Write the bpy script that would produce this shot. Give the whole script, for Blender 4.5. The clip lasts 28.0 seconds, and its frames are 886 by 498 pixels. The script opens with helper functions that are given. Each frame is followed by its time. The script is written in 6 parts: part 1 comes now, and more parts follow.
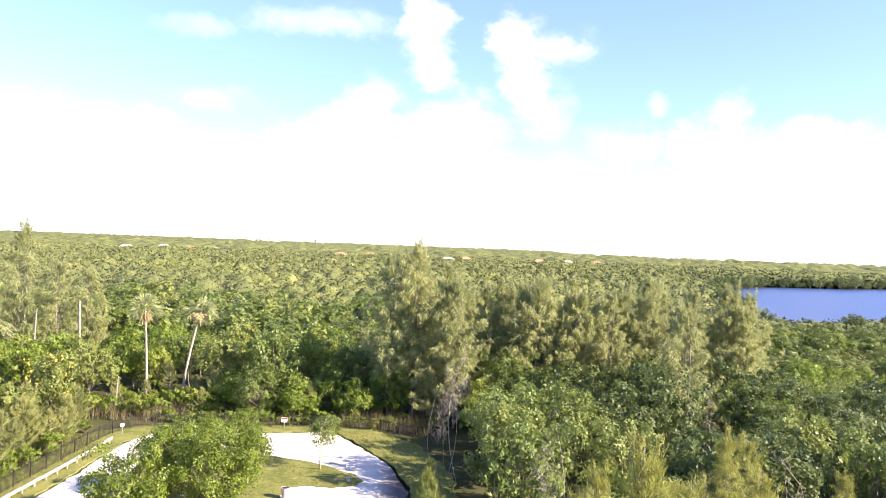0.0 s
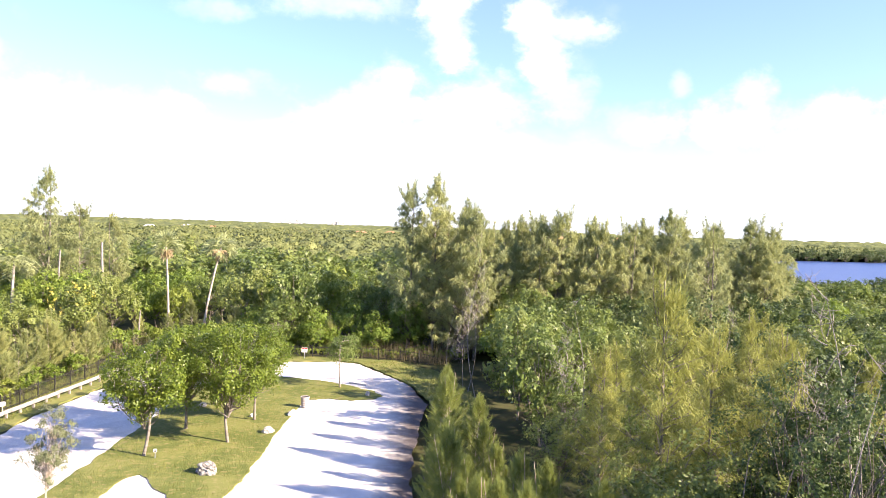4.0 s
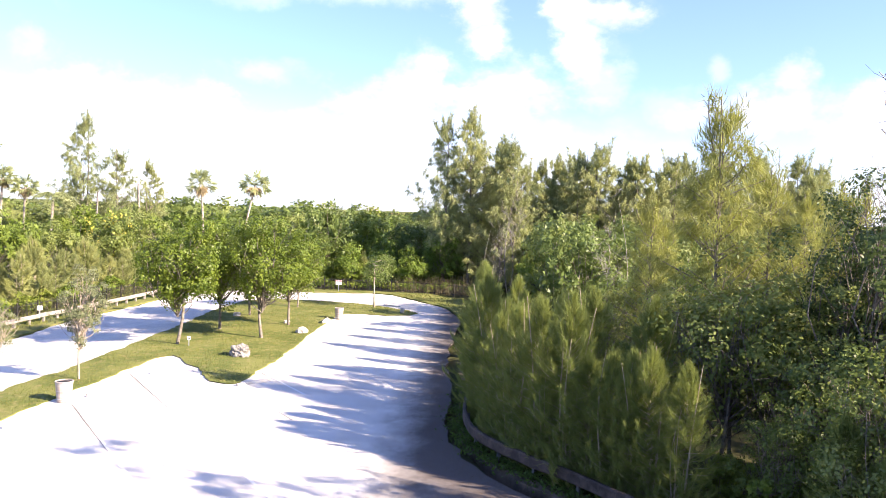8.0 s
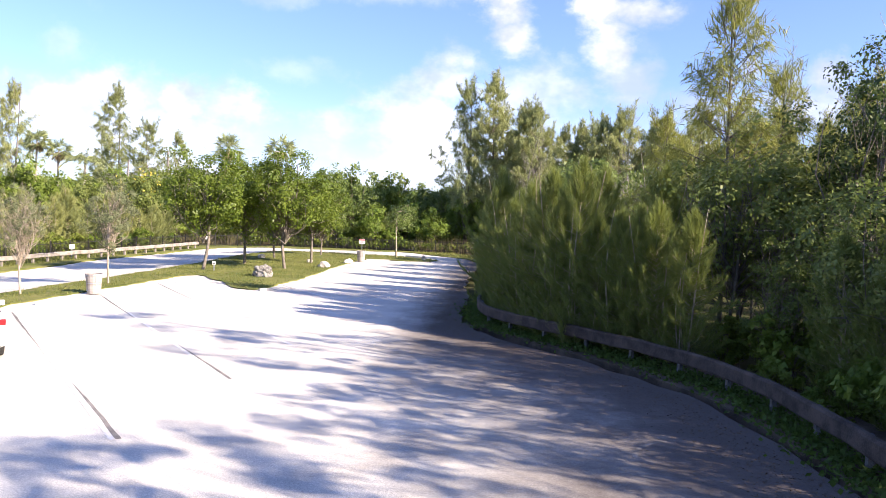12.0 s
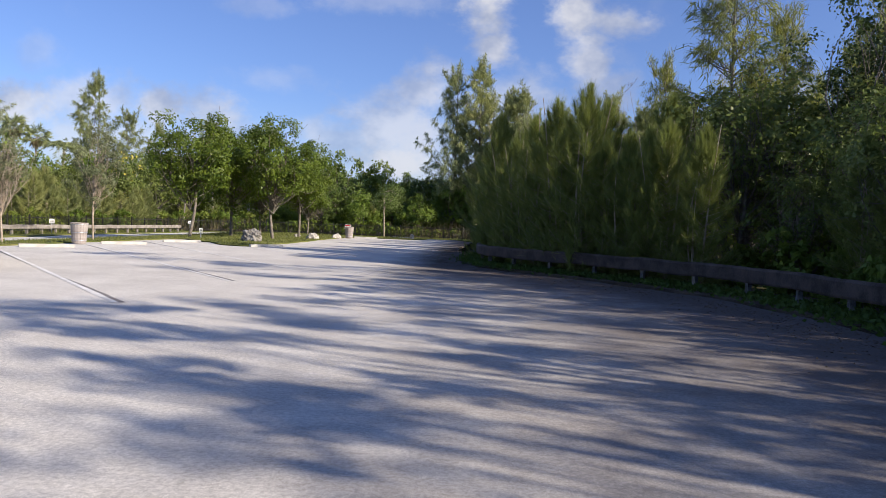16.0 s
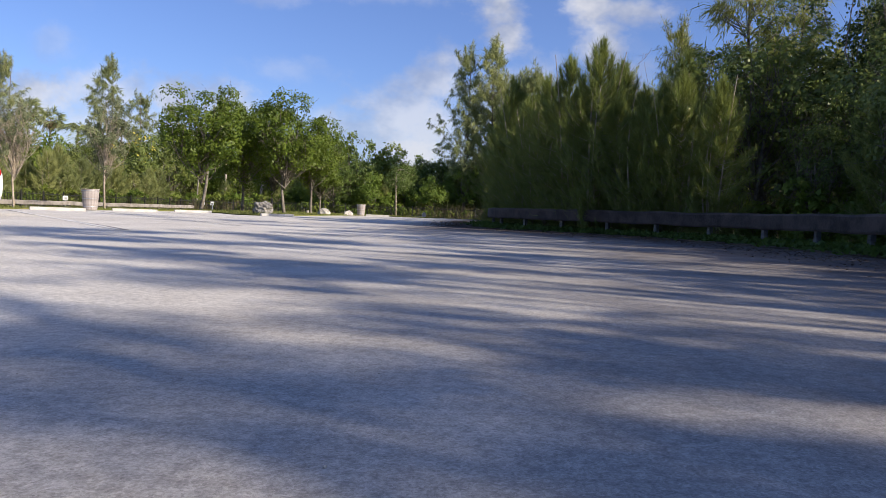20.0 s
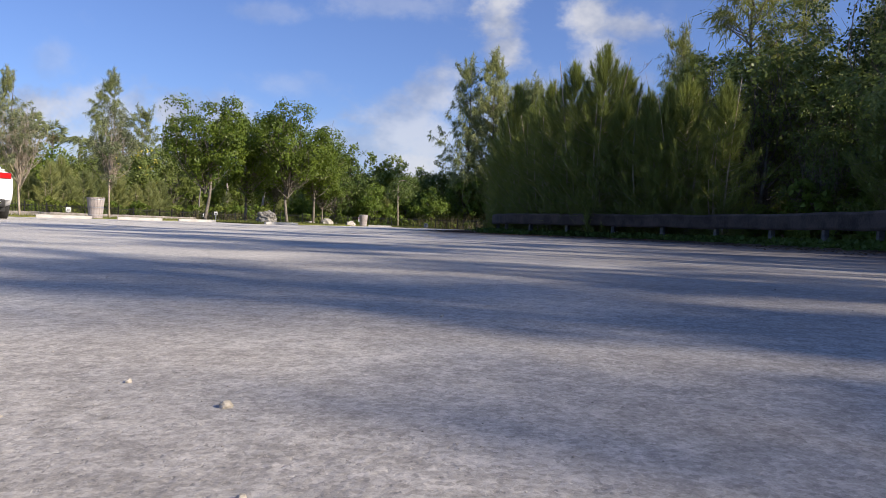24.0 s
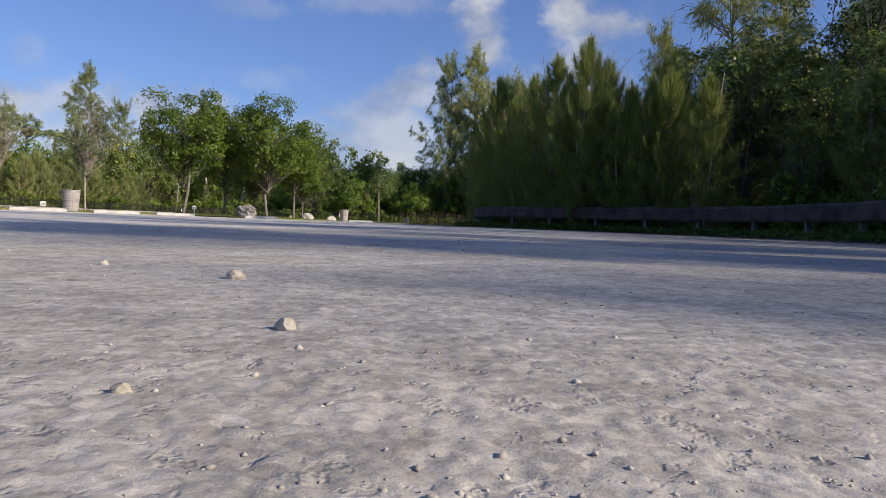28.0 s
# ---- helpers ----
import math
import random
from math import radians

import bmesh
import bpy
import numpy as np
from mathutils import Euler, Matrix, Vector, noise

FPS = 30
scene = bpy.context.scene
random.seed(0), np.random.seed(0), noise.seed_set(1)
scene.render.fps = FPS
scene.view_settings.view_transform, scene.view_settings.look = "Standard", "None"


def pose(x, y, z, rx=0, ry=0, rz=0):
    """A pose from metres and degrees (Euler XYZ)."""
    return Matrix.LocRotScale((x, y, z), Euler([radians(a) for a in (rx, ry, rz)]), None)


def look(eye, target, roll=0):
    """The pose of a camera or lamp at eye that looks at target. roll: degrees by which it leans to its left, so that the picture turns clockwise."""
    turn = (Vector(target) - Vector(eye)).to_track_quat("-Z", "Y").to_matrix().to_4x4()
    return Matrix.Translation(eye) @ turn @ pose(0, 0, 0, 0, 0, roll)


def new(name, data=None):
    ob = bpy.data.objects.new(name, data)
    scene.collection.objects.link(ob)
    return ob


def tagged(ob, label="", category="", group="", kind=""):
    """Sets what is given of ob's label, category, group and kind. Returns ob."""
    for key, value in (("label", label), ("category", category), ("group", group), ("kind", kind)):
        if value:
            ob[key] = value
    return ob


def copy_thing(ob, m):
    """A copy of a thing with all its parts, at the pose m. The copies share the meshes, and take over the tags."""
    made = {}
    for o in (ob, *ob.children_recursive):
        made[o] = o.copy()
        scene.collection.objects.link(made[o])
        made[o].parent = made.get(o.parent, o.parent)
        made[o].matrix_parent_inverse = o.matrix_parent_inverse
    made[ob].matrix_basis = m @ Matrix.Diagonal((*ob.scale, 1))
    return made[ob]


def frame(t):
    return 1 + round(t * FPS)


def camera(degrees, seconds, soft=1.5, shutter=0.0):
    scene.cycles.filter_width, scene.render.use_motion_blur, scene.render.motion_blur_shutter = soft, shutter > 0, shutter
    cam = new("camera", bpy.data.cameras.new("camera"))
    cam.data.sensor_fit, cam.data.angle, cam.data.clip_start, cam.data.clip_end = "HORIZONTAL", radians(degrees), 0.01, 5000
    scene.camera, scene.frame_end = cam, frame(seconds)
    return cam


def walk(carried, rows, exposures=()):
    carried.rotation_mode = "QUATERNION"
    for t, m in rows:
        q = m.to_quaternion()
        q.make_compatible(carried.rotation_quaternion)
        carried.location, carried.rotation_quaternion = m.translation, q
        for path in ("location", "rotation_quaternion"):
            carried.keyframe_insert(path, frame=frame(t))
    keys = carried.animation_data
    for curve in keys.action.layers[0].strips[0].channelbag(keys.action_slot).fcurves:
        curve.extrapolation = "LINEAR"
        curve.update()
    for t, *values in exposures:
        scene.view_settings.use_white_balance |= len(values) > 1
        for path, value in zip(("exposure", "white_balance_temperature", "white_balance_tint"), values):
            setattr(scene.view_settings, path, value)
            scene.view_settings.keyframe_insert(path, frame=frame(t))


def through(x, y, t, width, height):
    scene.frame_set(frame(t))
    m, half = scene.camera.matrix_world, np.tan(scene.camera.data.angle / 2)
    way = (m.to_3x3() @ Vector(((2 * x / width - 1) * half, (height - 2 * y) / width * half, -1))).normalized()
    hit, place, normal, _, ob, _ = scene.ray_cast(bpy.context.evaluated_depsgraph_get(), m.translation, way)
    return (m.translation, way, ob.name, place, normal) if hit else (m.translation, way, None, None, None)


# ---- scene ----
cam = camera(62.0, 28.0, 0.5)
# The flight: seconds, eye, target, roll. A slow sinking from 20 m down to the paving.
PATH = [
    (0, (-0.139, -0.908, 19.655), (0.246, 9.085, 19.635), 2.19),
    (0.5, (-0.128, -1.125, 18.963), (0.219, 8.869, 18.913), 2.08),
    (1, (-0.04, -1.067, 18.259), (0.256, 8.928, 18.171), 1.91),
    (1.5, (0.026, -0.815, 17.586), (0.271, 9.182, 17.462), 1.94),
    (2, (0.018, -0.602, 16.818), (0.238, 9.395, 16.664), 1.84),
    (2.5, (-0.016, -0.543, 16.073), (0.183, 9.453, 15.897), 1.88),
    (3, (0.024, -0.483, 15.292), (0.201, 9.513, 15.107), 1.86),
    (3.5, (0.132, -0.538, 14.679), (0.284, 9.459, 14.461), 1.94),
    (5.5, (0.46, -0.283, 11.722), (0.421, 9.709, 11.31), 1.09),
    (6, (0.455, -0.186, 11.056), (0.363, 9.803, 10.603), 1.08),
    (6.5, (0.412, -0.075, 10.388), (0.263, 9.912, 9.908), 1.19),
    (7, (0.406, 0.169, 9.611), (0.188, 10.155, 9.13), 1.33),
    (7.5, (0.247, 0.44, 8.887), (-0.015, 10.425, 8.403), 1.75),
    (8, (0.203, 0.629, 8.066), (-0.125, 10.614, 7.617), 1.91),
    (8.5, (0.702, 0.652, 7.335), (0.222, 10.631, 6.897), 1.83),
    (9, (0.784, 0.779, 6.623), (0.222, 10.755, 6.227), 2.16),
    (9.5, (0.829, 0.736, 6.045), (0.217, 10.709, 5.657), 2.53),
    (10, (0.755, 0.299, 5.509), (0.171, 10.275, 5.142), 2.87),
    (10.5, (0.717, 0.06, 5.031), (0.144, 10.036, 4.652), 2.84),
    (11, (0.775, -0.07, 4.584), (0.158, 9.903, 4.191), 2.85),
    (11.5, (0.799, -0.13, 4.265), (0.145, 9.839, 3.826), 2.61),
    (12, (0.81, -0.176, 3.937), (0.128, 9.789, 3.459), 2.11),
    (12.5, (0.779, -0.197, 3.617), (0.065, 9.766, 3.144), 2.26),
    (14.5, (0.39, -0.112, 2.228), (-0.157, 9.866, 1.847), 2.48),
    (15, (0.245, 0.063, 1.926), (-0.193, 10.048, 1.598), 2.43),
    (15.5, (0.183, 0.192, 1.648), (-0.195, 10.18, 1.33), 2.24),
    (16, (0.13, 0.325, 1.421), (-0.281, 10.311, 1.073), 2.21),
    (16.5, (0.127, 0.396, 1.227), (-0.384, 10.373, 0.798), 2.18),
    (17, (0.1, 0.524, 1.04), (-0.465, 10.497, 0.577), 2.26),
    (17.5, (0.184, 0.572, 0.929), (-0.4, 10.543, 0.444), 2.20),
    (18, (0.231, 0.56, 0.762), (-0.35, 10.531, 0.278), 2.22),
    (18.5, (0.258, 0.574, 0.678), (-0.332, 10.545, 0.196), 2.20),
    (19, (0.287, 0.57, 0.594), (-0.314, 10.54, 0.11), 2.14),
    (19.5, (0.268, 0.543, 0.54), (-0.326, 10.514, 0.058), 2.25),
    (20, (0.237, 0.526, 0.439), (-0.345, 10.498, -0.046), 2.18),
    (20.5, (0.238, 0.548, 0.368), (-0.337, 10.52, -0.119), 2.25),
    (21, (0.267, 0.576, 0.336), (-0.31, 10.547, -0.154), 2.29),
    (21.5, (0.276, 0.539, 0.282), (-0.315, 10.509, -0.21), 2.25),
    (23.5, (0.146, 0.399, 0.231), (-0.411, 10.378, -0.09), 2.23),
    (24, (0.054, 0.448, 0.16), (-0.531, 10.427, -0.138), 1.97),
    (24.5, (0.031, 0.496, 0.13), (-0.834, 10.449, -0.315), 2.13),
    (25, (0.028, 0.513, 0.11), (-1.044, 10.439, -0.468), 2.19),
    (25.5, (0.035, 0.561, 0.071), (-1.296, 10.458, -0.462), 2.66),
    (26, (0.006, 0.566, 0.054), (-1.2, 10.482, -0.414), 2.70),
    (26.5, (-0.02, 0.591, 0.043), (-0.92, 10.542, -0.344), 2.24),
    (27, (-0.019, 0.595, 0.042), (-0.897, 10.549, -0.332), 2.28),
    (27.5, (-0.019, 0.601, 0.041), (-0.646, 10.576, -0.299), 2.25),
    (28, (-0.016, 0.595, 0.041), (-0.333, 10.585, -0.291), 2.09),
]
EXPOSURES = [(0, 2.1, 7050, 19), (3, 2.08, 7050, 19), (8, 2.0, 7000, 18), (11, 1.87, 6900, 17), (12, 1.57, 6800, 16), (12.5, 1.39, 6700, 15), (14.5, 0.66, 6500, 11), (15, 0.58, 6500, 11), (21, 0.58, 6500, 11), (23, 0.54, 6500, 11), (25, 0.44, 6500, 11), (28, 0.28, 6450, 10)]
walk(cam, [(t, look(eye, target, roll)) for t, eye, target, roll in PATH], EXPOSURES)

# ---- light ----
SUN_WAY = Vector((0.92, -0.39, 0.0)).normalized()
SUN_UP = radians(28)
world = bpy.data.worlds.new("world")
scene.world = world
world.use_nodes = True


class Nodes:
    """Short calls for building a node tree."""

    def __init__(self, tree):
        self.tree = tree
        tree.nodes.clear()

    def add(self, kind, **values):
        node = self.tree.nodes.new(kind)
        for key, value in values.items():
            if key in node.inputs:
                self.put(node.inputs[key], value)
        return node

    def put(self, socket, value):
        if isinstance(value, bpy.types.NodeSocket):
            self.tree.links.new(value, socket)
        else:
            socket.default_value = value

    def math(self, op, a, b=0.0, c=0.0, clamp=False):
        node = self.tree.nodes.new("ShaderNodeMath")
        node.operation, node.use_clamp = op, clamp
        for n, v in enumerate((a, b, c)):
            self.put(node.inputs[n], v)
        return node.outputs[0]

    def vmath(self, op, a, b=(0, 0, 0)):
        node = self.tree.nodes.new("ShaderNodeVectorMath")
        node.operation = op
        self.put(node.inputs[0], a)
        self.put(node.inputs[1], b)
        return node.outputs["Value"] if op in ("DOT_PRODUCT", "LENGTH", "DISTANCE") else node.outputs[0]

    def ramp(self, value, low, high, a=0.0, b=1.0):
        node = self.tree.nodes.new("ShaderNodeMapRange")
        node.interpolation_type = "SMOOTHSTEP"
        for n, v in enumerate((value, low, high, a, b)):
            self.put(node.inputs[n], v)
        return node.outputs[0]

    def mix(self, factor, a, b):
        node = self.tree.nodes.new("ShaderNodeMix")
        node.data_type = "RGBA"
        self.put(node.inputs[0], factor)
        self.put(node.inputs[6], a if isinstance(a, bpy.types.NodeSocket) else (*a, 1))
        self.put(node.inputs[7], b if isinstance(b, bpy.types.NodeSocket) else (*b, 1))
        return node.outputs[2]

    def noise(self, vector, scale, detail=4.0, rough=0.55, colour=False):
        node = self.add("ShaderNodeTexNoise", Scale=scale, Detail=detail, Roughness=rough)
        if vector is not None:
            self.put(node.inputs["Vector"], vector)
        return node.outputs["Color" if colour else "Fac"]

    def cells(self, vector, scale, out="Distance"):
        node = self.add("ShaderNodeTexVoronoi", Scale=scale)
        if vector is not None:
            self.put(node.inputs["Vector"], vector)
        return node.outputs[out]


def build_sky():
    n = Nodes(world.node_tree)
    sky = n.add("ShaderNodeTexSky")
    sky.sky_type, sky.sun_disc = "NISHITA", False
    sky.sun_elevation, sky.sun_rotation = SUN_UP, math.atan2(SUN_WAY.x, SUN_WAY.y)
    sky.air_density, sky.dust_density, sky.ozone_density = 1.0, 0.6, 2.0
    way = n.add("ShaderNodeTexCoord").outputs["Generated"]
    parts = n.add("ShaderNodeSeparateXYZ")
    n.put(parts.inputs[0], way)
    x, y, z = parts.outputs
    flat = n.add("ShaderNodeCombineXYZ")
    level = n.math("MAXIMUM", n.math("ABSOLUTE", y), 0.05)
    n.put(flat.inputs[0], n.math("DIVIDE", x, level))
    n.put(flat.inputs[1], n.math("MULTIPLY", y, 0.3))
    n.put(flat.inputs[2], n.math("MULTIPLY", z, 1.5))
    at = flat.outputs[0]
    wob = n.noise(at, 16.0, 6.0, 0.62)
    # Broken cumulus low down, thinning out upwards.
    field = n.noise(at, 4.2, 8.0, 0.55)
    thin = n.ramp(z, 0.03, 0.20, 0.46, 0.66)
    cloud = n.math("MULTIPLY", n.ramp(field, n.math("SUBTRACT", thin, 0.06), n.math("ADD", thin, 0.26)), 0.7)
    # Single clouds: way across, height, half width, half height, fullness.
    for u, v, w, h, full in ((0.008, 0.285, 0.034, 0.040, 1.0), (0.016, 0.235, 0.026, 0.030, 0.95), (0.130, 0.285, 0.036, 0.034, 1.0), (0.172, 0.278, 0.040, 0.022, 0.9), (0.150, 0.225, 0.030, 0.045, 0.9), (0.175, 0.185, 0.035, 0.03, 0.7),
                             (-0.075, 0.180, 0.036, 0.035, 0.75), (-0.110, 0.128, 0.065, 0.045, 0.7), (-0.185, 0.112, 0.06, 0.020, 0.55), (-0.105, 0.080, 0.045, 0.022, 0.85), (0.03, 0.16, 0.075, 0.045, 0.6),
                             (0.326, 0.211, 0.014, 0.018, 0.7), (0.425, 0.200, 0.026, 0.026, 0.85), (0.395, 0.150, 0.05, 0.035, 0.7), (0.27, 0.155, 0.06, 0.025, 0.6), (0.56, 0.15, 0.09, 0.045, 0.75),
                             (-0.130, 0.298, 0.085, 0.018, 0.28), (-0.31, 0.284, 0.045, 0.013, 0.22), (-0.272, 0.187, 0.045, 0.015, 0.22), (-0.61, 0.212, 0.035, 0.025, 0.28),
                             (-0.645, 0.140, 0.075, 0.032, 0.9), (-0.545, 0.150, 0.065, 0.035, 0.65), (-0.430, 0.146, 0.035, 0.028, 0.9), (-0.365, 0.136, 0.05, 0.03, 0.75), (-0.50, 0.095, 0.16, 0.035, 0.55)):
        du = n.math("DIVIDE", n.math("SUBTRACT", n.math("DIVIDE", x, level), u), w)
        dv = n.math("DIVIDE", n.math("SUBTRACT", n.math("DIVIDE", z, level), v), h)
        d = n.math("SQRT", n.math("ADD", n.math("MULTIPLY", du, du), n.math("MULTIPLY", dv, dv)))
        d = n.math("ADD", d, n.math("MULTIPLY", n.math("SUBTRACT", wob, 0.5), 3.0))
        ahead = n.math("MULTIPLY", n.math("GREATER_THAN", y, 0.0), full)
        cloud = n.math("MAXIMUM", cloud, n.math("MULTIPLY", n.ramp(d, 1.55, 0.25), ahead))
    haze = n.ramp(z, 0.0, 0.17, 0.36, 0.05)
    shade = n.ramp(n.noise(at, 6.0, 5.0, 0.6), 0.36, 0.62)
    white = n.mix(shade, (3.6, 4.1, 5.5), (7.6, 7.6, 7.9))
    tint = n.add("ShaderNodeMix")
    tint.data_type, tint.blend_type = "RGBA", "MULTIPLY"
    n.put(tint.inputs[0], 1.0)
    n.put(tint.inputs[6], sky.outputs[0])
    n.put(tint.inputs[7], (0.80, 0.97, 1.48, 1))
    colour = n.mix(haze, tint.outputs[2], (5.6, 6.2, 7.6))
    colour = n.mix(n.math("MULTIPLY", cloud, 0.9), colour, white)
    back = n.add("ShaderNodeBackground", Strength=0.071)
    n.put(back.inputs[0], colour)
    out = n.add("ShaderNodeOutputWorld")
    n.tree.links.new(back.outputs[0], out.inputs[0])


build_sky()
sun = new("sun", bpy.data.lights.new("sun", "SUN"))
sun.data.energy, sun.data.angle, sun.data.color = 5.0, radians(0.53), (1.0, 0.885, 0.735)
sun.matrix_world = look((0, 0, 60), Vector((0, 0, 60)) - Vector((SUN_WAY.x * math.cos(SUN_UP), SUN_WAY.y * math.cos(SUN_UP), math.sin(SUN_UP))))

# ---- materials ----


def material(name, build):
    m = bpy.data.materials.new(name)
    m.use_nodes = True
    n = Nodes(m.node_tree)
    shader = build(n)
    out = n.add("ShaderNodeOutputMaterial")
    n.tree.links.new(shader, out.inputs[0])
    return m


def surface(n, colour, rough=0.8, metal=0.0, bump=None, strength=0.3, distance=0.01, spec=0.35):
    s = n.add("ShaderNodeBsdfPrincipled", Roughness=rough, Metallic=metal)
    n.put(s.inputs["Specular IOR Level"], spec)
    n.put(s.inputs["Base Color"], colour if isinstance(colour, bpy.types.NodeSocket) else (*colour, 1))
    if bump is not None:
        b = n.add("ShaderNodeBump", Strength=strength, Distance=distance)
        n.put(b.inputs["Height"], bump)
        n.tree.links.new(b.outputs[0], s.inputs["Normal"])
    return s.outputs[0]


def here(n):
    return n.add("ShaderNodeNewGeometry").outputs["Position"]


def grainy(name, low, high, scale, rough=0.85, bump=0.4, distance=0.01, fine=None, metal=0.0, own=True):
    """A worn surface: two tones mixed by coarse and fine noise, with relief."""

    def build(n):
        at = n.add("ShaderNodeTexCoord").outputs["Object"] if own else here(n)
        coarse = n.noise(at, scale, 5, 0.6)
        small = n.noise(at, fine or scale * 9, 3, 0.6)
        tone = n.math("ADD", n.math("MULTIPLY", coarse, 0.65), n.math("MULTIPLY", small, 0.35))
        return surface(n, n.mix(n.ramp(tone, 0.36, 0.64), low, high), rough, metal, small, bump, distance)

    return material(name, build)


def leafy(name, dark, light, through=0.35, gloss=0.6, yellow=None):
    """Leaves: each leaf and each plant a tone of its own, a little light passing through."""

    def build(n):
        geo = n.add("ShaderNodeNewGeometry")
        info = n.add("ShaderNodeObjectInfo")
        patch = n.noise(geo.outputs["Position"], 0.9, 3, 0.6)
        tone = n.math("ADD", n.math("MULTIPLY", geo.outputs["Random Per Island"], 0.3), n.math("MULTIPLY", patch, 0.7))
        colour = n.mix(n.ramp(tone, 0.2, 0.8), dark, light)
        if yellow:
            colour = n.mix(n.ramp(info.outputs["Random"], 0.4, 1.0, 0.0, 0.6), colour, yellow)
        front = n.add("ShaderNodeBsdfPrincipled", Roughness=gloss)
        n.put(front.inputs["Specular IOR Level"], 0.2)
        n.put(front.inputs["Base Color"], colour)
        behind = n.add("ShaderNodeBsdfTranslucent")
        warm = n.mix(0.5, colour, tuple(min(1, 2.0 * c) for c in light))
        n.put(behind.inputs[0], warm)
        both = n.add("ShaderNodeMixShader", Fac=through)
        n.tree.links.new(front.outputs[0], both.inputs[1])
        n.tree.links.new(behind.outputs[0], both.inputs[2])
        return both.outputs[0]

    return material(name, build)


def paving_build(n):
    """Crushed limestone, greyer towards the outer bend and dark brown close along it."""
    at = here(n)
    broad = n.noise(at, 0.09, 4, 0.6)
    mid = n.noise(at, 0.7, 5, 0.65)
    grain = n.noise(at, 95.0, 5, 0.75)
    bits = n.cells(at, 210.0)
    pits = n.noise(at, 120.0, 3, 0.6)
    tone = n.math("ADD", n.math("MULTIPLY", broad, 0.5), n.math("MULTIPLY", mid, 0.5))
    base = n.mix(n.ramp(tone, 0.32, 0.68), (0.50, 0.470, 0.425), (0.68, 0.650, 0.59))
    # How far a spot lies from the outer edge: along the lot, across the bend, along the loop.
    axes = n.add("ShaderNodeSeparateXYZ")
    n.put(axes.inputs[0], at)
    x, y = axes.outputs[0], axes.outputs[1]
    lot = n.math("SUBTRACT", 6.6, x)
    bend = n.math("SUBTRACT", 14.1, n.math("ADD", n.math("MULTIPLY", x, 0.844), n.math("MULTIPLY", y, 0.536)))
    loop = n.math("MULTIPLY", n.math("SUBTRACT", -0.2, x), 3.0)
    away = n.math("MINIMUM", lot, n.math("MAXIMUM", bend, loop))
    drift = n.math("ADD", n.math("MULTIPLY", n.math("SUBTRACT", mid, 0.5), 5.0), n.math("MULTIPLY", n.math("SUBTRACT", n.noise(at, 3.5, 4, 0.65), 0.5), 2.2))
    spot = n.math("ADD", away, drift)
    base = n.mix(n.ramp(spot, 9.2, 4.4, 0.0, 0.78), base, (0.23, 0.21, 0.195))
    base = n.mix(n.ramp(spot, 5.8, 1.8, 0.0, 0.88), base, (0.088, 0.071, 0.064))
    # Grains, dust and pits as shares of the colour they lie on.
    dusty = n.noise(at, 26.0, 5, 0.7)
    share = n.ramp(n.noise(at, 190.0, 6, 0.8), 0.3, 0.7, 0.74, 1.22)
    share = n.math("MULTIPLY", share, n.ramp(dusty, 0.34, 0.68, 1.13, 0.80))
    share = n.math("MULTIPLY", share, n.ramp(grain, 0.55, 0.75, 1.0, 0.76))
    share = n.math("MULTIPLY", share, n.ramp(pits, 0.60, 0.70, 1.0, 0.80))
    chips = n.vmath("DOT_PRODUCT", n.cells(at, 170.0, "Color"), (0.5, 0.3, 0.2))
    share = n.math("MULTIPLY", share, n.ramp(chips, 0.15, 0.85, 0.84, 1.16))
    tint = n.add("ShaderNodeVectorMath")
    tint.operation = "SCALE"
    n.put(tint.inputs[0], base)
    n.put(tint.inputs[3], share)
    colour = tint.outputs[0]
    lift = n.math("ADD", n.math("MULTIPLY", bits, -0.4), n.math("ADD", n.math("MULTIPLY", grain, 1.0), n.math("MULTIPLY", n.ramp(pits, 0.58, 0.7), -0.9)))
    return surface(n, colour, 0.95, 0.0, lift, 0.32, 0.0028, 0.15)


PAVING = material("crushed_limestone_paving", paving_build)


def soil_build(n):
    at = here(n)
    a, b = n.noise(at, 0.15, 5, 0.6), n.noise(at, 3.0, 4, 0.7)
    colour = n.mix(n.ramp(a, 0.35, 0.65), (0.035, 0.045, 0.016), (0.075, 0.075, 0.032))
    colour = n.mix(n.ramp(b, 0.45, 0.7, 0.0, 0.6), colour, (0.07, 0.05, 0.03))
    return surface(n, colour, 0.95, 0.0, b, 0.5, 0.05, 0.1)


SOIL = material("forest_floor", soil_build)


DUFF = grainy("brown_needle_duff", (0.045, 0.034, 0.024), (0.13, 0.095, 0.065), 1.2, 0.95, 0.6, 0.02, 40, own=False)


def turf_build(n):
    at = here(n)
    a, b, c = n.noise(at, 0.35, 5, 0.65), n.noise(at, 2.2, 4, 0.7), n.noise(at, 40, 3, 0.7)
    colour = n.mix(n.ramp(a, 0.38, 0.62), (0.105, 0.13, 0.034), (0.19, 0.198, 0.062))
    colour = n.mix(n.ramp(b, 0.50, 0.70, 0.0, 0.8), colour, (0.30, 0.24, 0.11))
    colour = n.mix(n.ramp(c, 0.4, 0.75, 0.0, 0.5), colour, (0.07, 0.09, 0.02))
    return surface(n, colour, 0.95, 0.0, c, 0.8, 0.03, 0.1)


